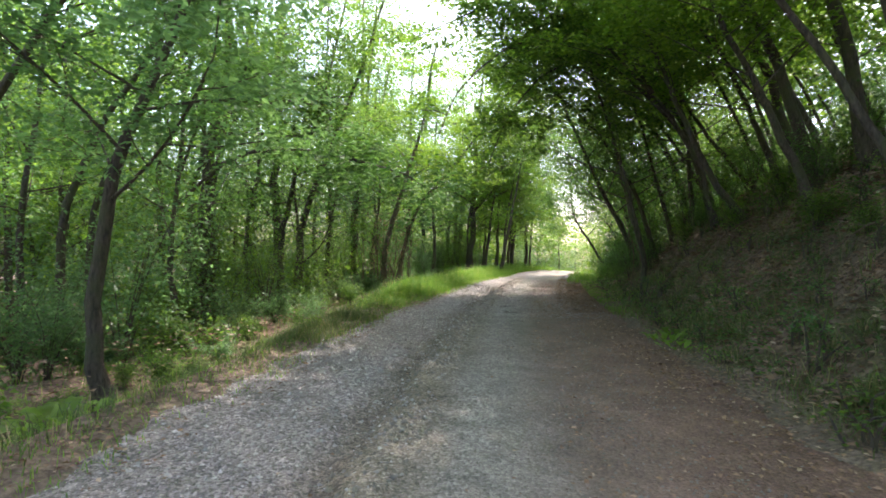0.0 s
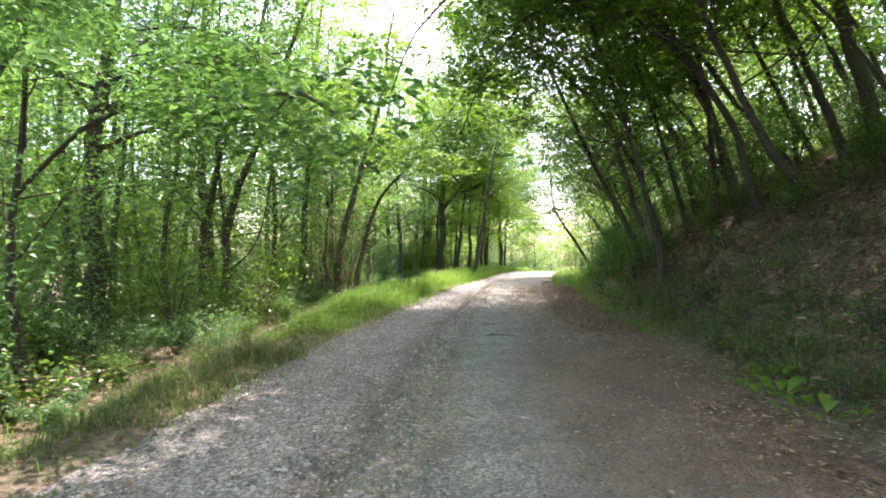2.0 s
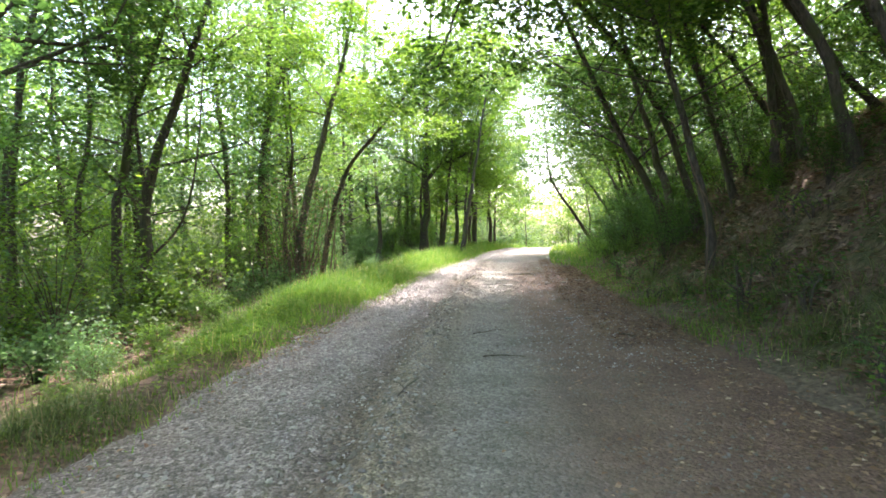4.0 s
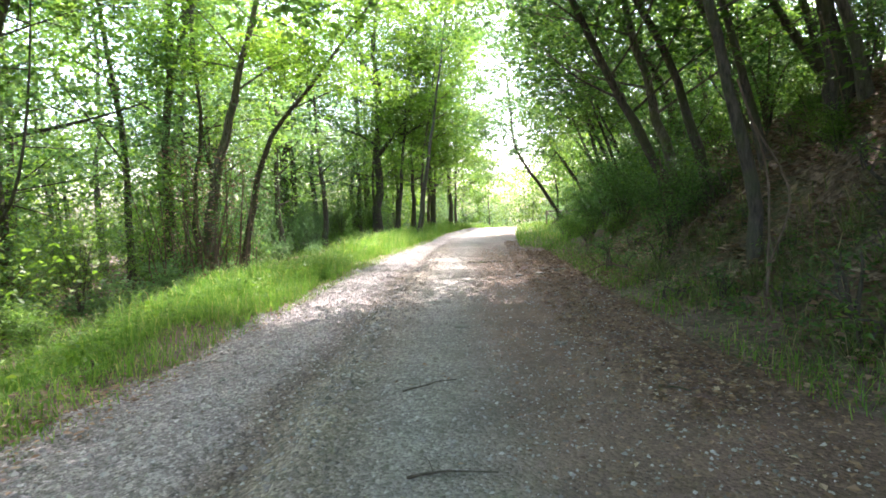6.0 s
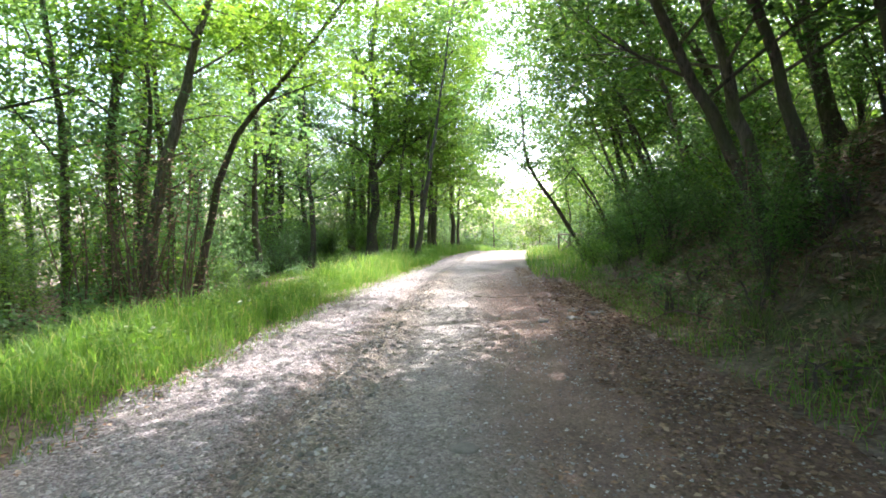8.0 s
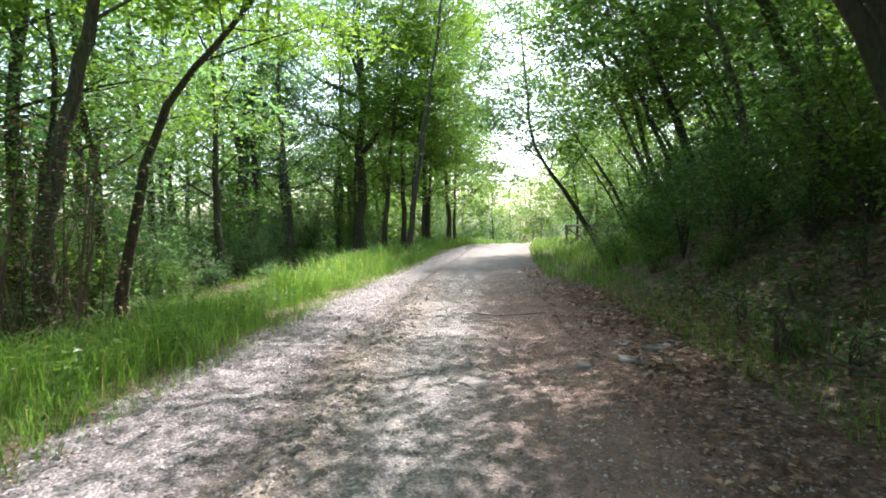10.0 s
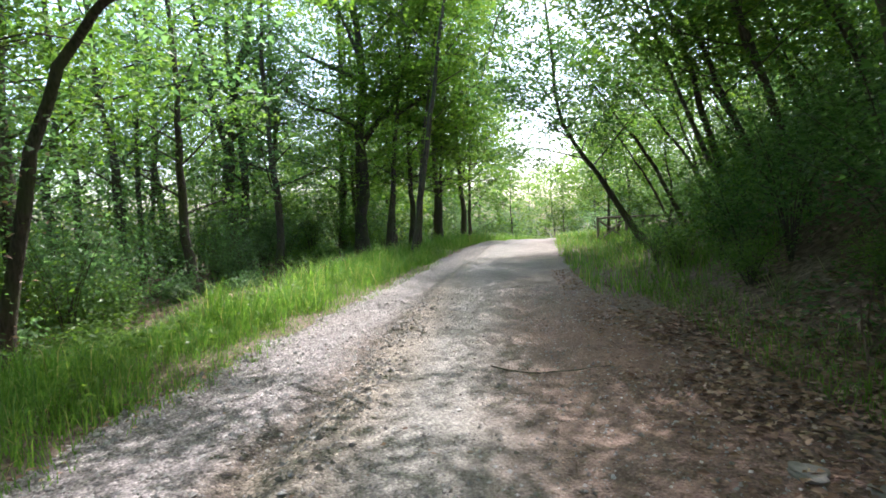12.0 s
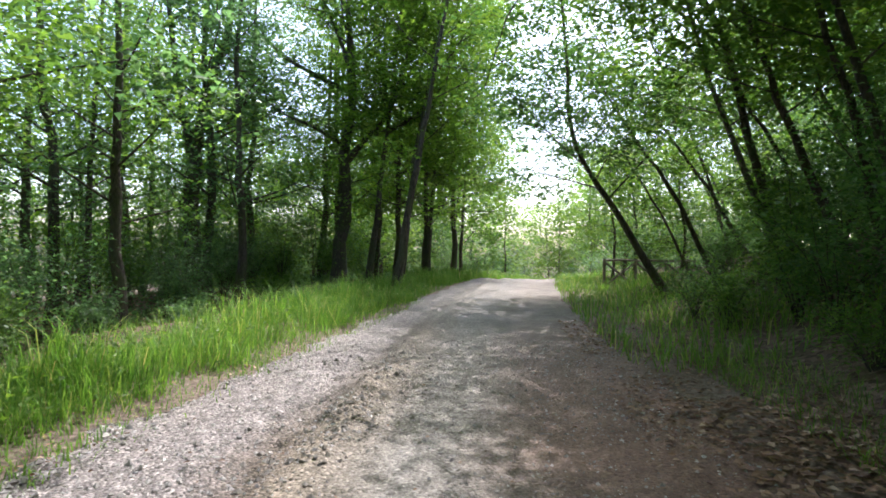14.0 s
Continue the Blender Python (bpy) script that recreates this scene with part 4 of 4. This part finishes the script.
litter(32000, 2.9, 8.0, 2, 24, 0.085, 0.7, "brown fallen leaves lying over the bank")
litter(9000, 1.3, 3.1, 13, 30, 0.05, 0.6, "brown dry leaves gathered along the road edge")
litter(5200, 1.7, 3.0, 19.3, 25, 0.068, 0.9, "thick drift of dry brown leaves at the road edge")
litter(2600, 1.6, 2.9, 14, 19.3, 0.05, 1.0, "drift of small brown leaves at the road edge")
litter(4500, 3.6, 6.4, 13.5, 20, 0.115, 0.5, "large brown leaves lying on the bare bank")
litter(2500, 3.4, 7.0, 2.5, 13.5, 0.11, 0.9, "large curled brown leaves caught on the bank")
litter(3200, 1.7, 3.1, 2, 14, 0.05, 0.8, "dry leaf litter strewn along the soil edge")
litter(3000, 0.5, 2.9, 3, 16, 0.04, 0.8, "scattered dry leaves on the brown soil")
litter(3200, -2.9, -2.0, 3, 24, 0.045, 0.9, "brown leaf bits along the gravel edge")
litter(900, -2.0, 1.5, 3, 26, 0.032, 0.5, "few dry leaves on the gravel")
litter(2600, -2.8, -1.9, 12, 30, 0.04, 1.0, "brown leaf bits gathered below the long grass")
litter(9000, -16, -4.2, 4, 40, 0.09, 0.6, "brown fallen leaves under the trees")


def pebbles(n, s0, s1, y0, y1, lo, hi, clump, label, mat=STONE):
    x, y = strip(n, s0, s1, y0, y1, clump)
    n = len(x)
    r = lo + (hi - lo) * g.random(n) ** 3
    z = road_height(x - mid(y), x, y) + 0.15 * r
    d = np.array([(1, 0, 0), (-1, 0, 0), (0, 1, 0), (0, -1, 0), (0, 0, 0.7), (0, 0, -0.7)])
    v = d[None] * r[:, None, None] * g.uniform(0.6, 1.35, (n, 6, 1)) + g.normal(0, 0.16, (n, 6, 3)) * r[:, None, None]
    v = v + np.stack([x, y, z], 1)[:, None, :]
    t = np.array([(0, 2, 4), (2, 1, 4), (1, 3, 4), (3, 0, 4), (2, 0, 5), (1, 2, 5), (3, 1, 5), (0, 3, 5)])
    f = (6 * np.arange(n)[:, None, None] + t[None]).reshape(-1, 3)
    ob = new("gravel", mesh_np("gravel", v.reshape(-1, 3), f, mat))
    tagged(ob, label, "gravel", kind="stuff")


pebbles(16000, -2.7, -0.5, 2, 27, 0.006, 0.024, 0.5, "loose pale grey gravel stones")
pebbles(4500, -0.95, -0.4, 2, 26, 0.006, 0.028, 0.4, "ridge of loose gravel between the wheel tracks", ROCK)
pebbles(5000, -0.4, 2.6, 2, 27, 0.005, 0.018, 0.7, "small stones pressed into the track", ROCK)

pebbles(26000, -2.6, 2.3, 12, 28, 0.005, 0.017, 0.35, "crushed gravel lying loose over the track")
pebbles(9000, -2.4, 1.6, 3, 12, 0.005, 0.016, 0.5, "loose gravel on the shaded track", ROCK)
pebbles(6000, -2.75, -1.9, 17, 30, 0.006, 0.026, 0.3, "loose gravel thrown to the grass edge")

# leafy weeds standing among the verge grass
x, y = strip(15000, -4.2, -2.45, 9, 36, 0)
patch = vnoise(x * 1.4 + 11, y * 1.2) + 0.3 * vnoise(x * 4, y * 4 + 2)
keep = (patch > 0.7) & (x - mid(y) < -verge_edge(y) - 0.05)
x, y = x[keep] + (2.5 - half(y[keep])) * 0.9, y[keep]
keep = x - mid(y) < -verge_edge(y)
x, y = x[keep], y[keep]
z = ground_z(x, y) + np.interp(y, [9, 20], [0.22, 0.42]) * g.random(len(x)) ** 0.7
tagged(new("verge_weeds", mesh_np("verge_weeds", *leaf_quads(np.stack([x, y, z], 1), 0.06, g, 0.2, 0.5, 0.6), LEAF_LIGHT)), "bright green leafy weeds among the verge grass", "weeds", kind="stuff")

# ivy and small green leaves hugging the bank
x, y = strip(22000, 2.9, 7.5, 2, 24, 0)
patch = vnoise(x * 0.9 + 31, y * 0.9) + 0.35 * vnoise(x * 2.7, y * 2.7 + 5)
x, y = x[patch > 0.78], y[patch > 0.78]
z = ground_z(x, y) + 0.02 + 0.07 * g.random(len(x))
tagged(new("ivy", mesh_np("ivy", *leaf_quads(np.stack([x, y, z], 1), 0.065, g, 0.2, 0.5, 0.75), LEAF_DARK)), "dark green ivy and small plants covering the bank", "ivy", kind="stuff")

# ---- single things ----
def stick(points, r, label, seed):
    g2 = np.random.default_rng(seed)
    x0, y0 = points[0][:2]
    r = 0.68 * r
    pts = smooth_line(points, 12)
    pts[:, 2] += road_height(pts[:, 0] - mid(pts[:, 1]), pts[:, 0], pts[:, 1]) + r
    base = np.array([x0, y0, 0.0])
    root = thing("stick", tuple(base), label, "stick")
    part("stem", mesh_np("stem", *tube(pts - base, np.linspace(r, 0.5 * r, 12) * g2.uniform(0.85, 1.15, 12), 6), BARK, smooth=True), root)
    a = pts[4] - base
    e = a + np.array([g2.uniform(-0.12, 0.12), 0.16, 0.02])
    part("twig", mesh_np("twig", *tube([a, (a + e) / 2 + 0.01, e], [0.5 * r, 0.4 * r, 0.2 * r], 5), BARK), root)


stick([(1.17, 12.62, 0), (1.35, 12.64, 0.01), (1.6, 12.61, 0)], 0.011, "short dark stick lying across the gravel", 1)
stick([(3.22, 22.9, 0), (3.45, 22.66, 0.01), (3.8, 22.64, 0.015), (4.15, 22.7, 0.0)], 0.011, "long bent dark stick lying on the track", 2)
stick([(-0.1, 8.67, 0), (-0.04, 8.82, 0.01), (0.02, 8.97, 0)], 0.009, "small dark stick on the gravel", 3)
stick([(1.22, 13.9, 0), (1.4, 13.98, 0.01), (1.62, 14.07, 0)], 0.010, "thin dark stick half sunk in the gravel", 4)
stick([(2.93, 13.62, 0), (3.0, 13.54, 0.01), (3.08, 13.48, 0)], 0.014, "stub of a dark stick on the brown soil", 5)
stick([(0.35, 11.3, 0), (0.42, 11.5, 0.01), (0.5, 11.66, 0)], 0.011, "short dark stick on the gravel", 6)


def rock(x, y, a, b, h, seed, label):
    g2 = np.random.default_rng(seed)
    bm = bmesh.new()
    bmesh.ops.create_icosphere(bm, subdivisions=3, radius=1)
    off = Vector(g2.uniform(0, 50, 3))
    for v in bm.verts:
        k = 1 + 0.35 * noise.noise(v.co * 1.1 + off) + 0.12 * noise.noise(v.co * 3.5 + off)
        v.co = Vector((v.co.x * a * k, v.co.y * b * k, max(min(v.co.z, 0.55), -0.6) * h * k))
    me = bpy.data.meshes.new("rock")
    bm.to_mesh(me)
    bm.free()
    me.materials.append(ROCK)
    ob = new("rock", me)
    ob.location = (x, y, float(max(ground_z(x, y), road_height(x - mid(y), x, y))) + 0.05 * h)
    ob.rotation_euler = (0, 0, g2.uniform(0, 6))
    tagged(ob, label, "rock", "flat stones at the road edge")


for k, (x, y, a, b, h) in enumerate(((3.66, 20.1, 0.065, 0.05, 0.018), (4.12, 20.15, 0.095, 0.065, 0.025), (4.55, 20.5, 0.12, 0.08, 0.03), (4.3, 20.75, 0.07, 0.055, 0.02), (2.66, 19.75, 0.08, 0.11, 0.015), (1.95, 15.9, 0.06, 0.045, 0.014), (2.7, 15.0, 0.045, 0.035, 0.014))):
    rock(x, y, 1.4 * a, 1.4 * b, 2.0 * h, 300 + k, "flat pale grey stone sunk in the leaf-strewn road edge")


def broad_plant(x, y, n, size, seed, label):
    """Low plant of wide soft leaves on arching stalks."""
    g2 = np.random.default_rng(seed)
    root = thing("broadleaf_plant", (x, y, float(ground_z(x, y))), label, "plant")
    for i in range(n):
        az = i * 2.4 + g2.uniform(-0.4, 0.4)
        d = np.array([math.cos(az), math.sin(az), 0])
        w = np.array([-d[1], d[0], 0])
        ln = size * g2.uniform(0.6, 1.2)
        foot = d * g2.uniform(0.02, 0.35) + np.array([0, 0, 0])
        rise = g2.uniform(0.3, 0.8) * ln
        rows = []
        for q, wd in ((0, 0.05), (0.25, 0.32), (0.5, 0.42), (0.78, 0.3), (1.0, 0.02)):
            c = foot + d * ln * q + np.array([0, 0, 0.06 + rise * math.sin(q * 2.2)])
            cup = np.array([0, 0, 0.12 * wd * ln])
            rows += [c - w * wd * ln + cup, c, c + w * wd * ln + cup]
        k = np.arange(4)[:, None] * 3
        f = np.concatenate([k + [0, 1, 4, 3], k + [1, 2, 5, 4]])
        part("leaf", mesh_np("leaf", np.array(rows), f, LEAF_LIGHT, smooth=True), root)


broad_plant(3.35, 8.75, 18, 0.136, 1, "low plant with wide bright green leaves at the bank")
broad_plant(3.6, 9.3, 16, 0.129, 2, "low plant with wide bright green leaves at the bank")
broad_plant(3.25, 8.1, 14, 0.116, 3, "low plant with wide bright green leaves at the bank")
broad_plant(-3.05, 4.5, 16, 0.18, 4, "low leafy plant below the shaded verge")
broad_plant(-3.5, 5.0, 16, 0.2, 5, "low leafy plant below the shaded verge")

# brown thicket of dead stems
g2 = np.random.default_rng(77)
root = thing("thicket", (-2.7, 24.0, float(ground_z(-2.7, 24.0)) - 0.05), "brown thicket of dead upright stems beside the verge", "shrub")
for i in range(46):
    a, r = g2.uniform(0, 6.28), 1.25 * math.sqrt(g2.random())
    p0 = np.array([math.cos(a) * r, 1.3 * math.sin(a) * r, 0])
    top = p0 + np.array([g2.normal(0, 0.35), g2.normal(0, 0.35), g2.uniform(1.6, 3.6)])
    pl = smooth_line([p0, (p0 + top) / 2 + g2.normal(0, 0.12, 3), top], 6)
    part("stem", mesh_np("stem", *tube(pl, np.linspace(0.02, 0.006, 6) * g2.uniform(0.6, 1.4), 5), TWIG_DEAD), root)
c = np.stack([g2.normal(0, 0.6, 2600), g2.normal(0, 0.75, 2600), g2.uniform(0.2, 3.4, 2600)], 1)
part("dead_foliage", mesh_np("dead_foliage", *leaf_quads(c[:1500], 0.08, g2), LITTER), root)
part("foliage", mesh_np("foliage", *leaf_quads(c[1500:], 0.09, g2), LEAF_DARK), root)

# rustic fence inside the bend
root = thing("fence", (10.0, 38.0, float(ground_z(10.0, 38.0))), "weathered rustic pole fence with crossed braces", "fence")


def pole(name, a, b, r):
    a, b = np.array(a, float), np.array(b, float)
    part(name, mesh_np(name, *tube([a, 0.5 * (a + b) + np.array([0.01, 0, 0.012]), b], [r, 0.95 * r, 0.85 * r], 8), WOOD_OLD, smooth=True), root)


for i in range(4):
    x0 = 1.15 * i - 0.2
    pole("post", (x0, 0.25 * i, -0.3), (x0, 0.25 * i, 1.0), 0.05)
    if i < 3:
        x1, y0, y1 = x0 + 1.15, 0.25 * i, 0.25 * i + 0.25
        pole("rail", (x0, y0, 0.95), (x1, y1, 0.96), 0.042)
        pole("brace", (x0, y0, 0.12), (x1, y1, 0.9), 0.035)
        pole("brace", (x0, y0, 0.9), (x1, y1, 0.12), 0.035)

# pale climbing stems on the bank trees
for k, (x, y, top) in enumerate(((4.8, 15.0, 1.7), (4.7, 15.1, 2.2), (6.15, 19.3, 1.5), (6.9, 16.7, 1.6))):
    g2 = np.random.default_rng(400 + k)
    z = float(ground_z(x, y))
    root = thing("vine", (x, y, z), "thin pale climbing stem hanging beside a trunk", "vine")
    pl = smooth_line([(g2.normal(0, 0.2), -0.35, -0.35), (g2.normal(0, 0.08), -0.15, 0.3), (g2.normal(0, 0.08), -0.05, 0.6 * top), (-0.2, 0, top)], 14)
    part("stem", mesh_np("stem", *tube(pl, np.full(14, 0.011), 5), TWIG_DEAD, smooth=True), root)


def dead_branch(x, y, length, az, seed):
    g2 = np.random.default_rng(seed)
    z = float(ground_z(x, y))
    root = thing("dead_branch", (x, y, z), "bare pale dead branch lying on the bank", "branch", "dead branches on the bank")
    d = np.array([math.cos(az), math.sin(az), 0.0])
    pts = []
    for q in np.linspace(0, 1, 5):
        p = d * length * q + np.array([g2.normal(0, 0.04), g2.normal(0, 0.04), 0])
        p[2] = float(ground_z(x + p[0], y + p[1])) - z + 0.05 + 0.22 * math.sin(3.1 * q)
        pts.append(p)
    pl = smooth_line(pts, 12)
    part("stem", mesh_np("stem", *tube(pl, np.linspace(0.018, 0.006, 12), 6), TWIG_DEAD, smooth=True), root)
    for k in (3, 5, 7, 9):
        e = pl[k] + g2.normal(0, 0.16, 3) + d * 0.22 + np.array([0, 0, 0.12])
        part("twig", mesh_np("twig", *tube([pl[k], (pl[k] + e) / 2 + 0.015, e], [0.008, 0.006, 0.003], 5), TWIG_DEAD), root)


for k, (x, y, ln, az) in enumerate(((5.9, 7.4, 1.3, 2.4), (6.2, 18.2, 1.1, 3.6), (5.2, 18.8, 0.8, 2.9), (4.9, 13.2, 0.9, 3.8), (6.6, 12.2, 1.2, 2.7), (6.0, 22.4, 0.7, 4.0), (5.6, 10.4, 0.8, 3.2))):
    dead_branch(x, y, ln, az, 500 + k)
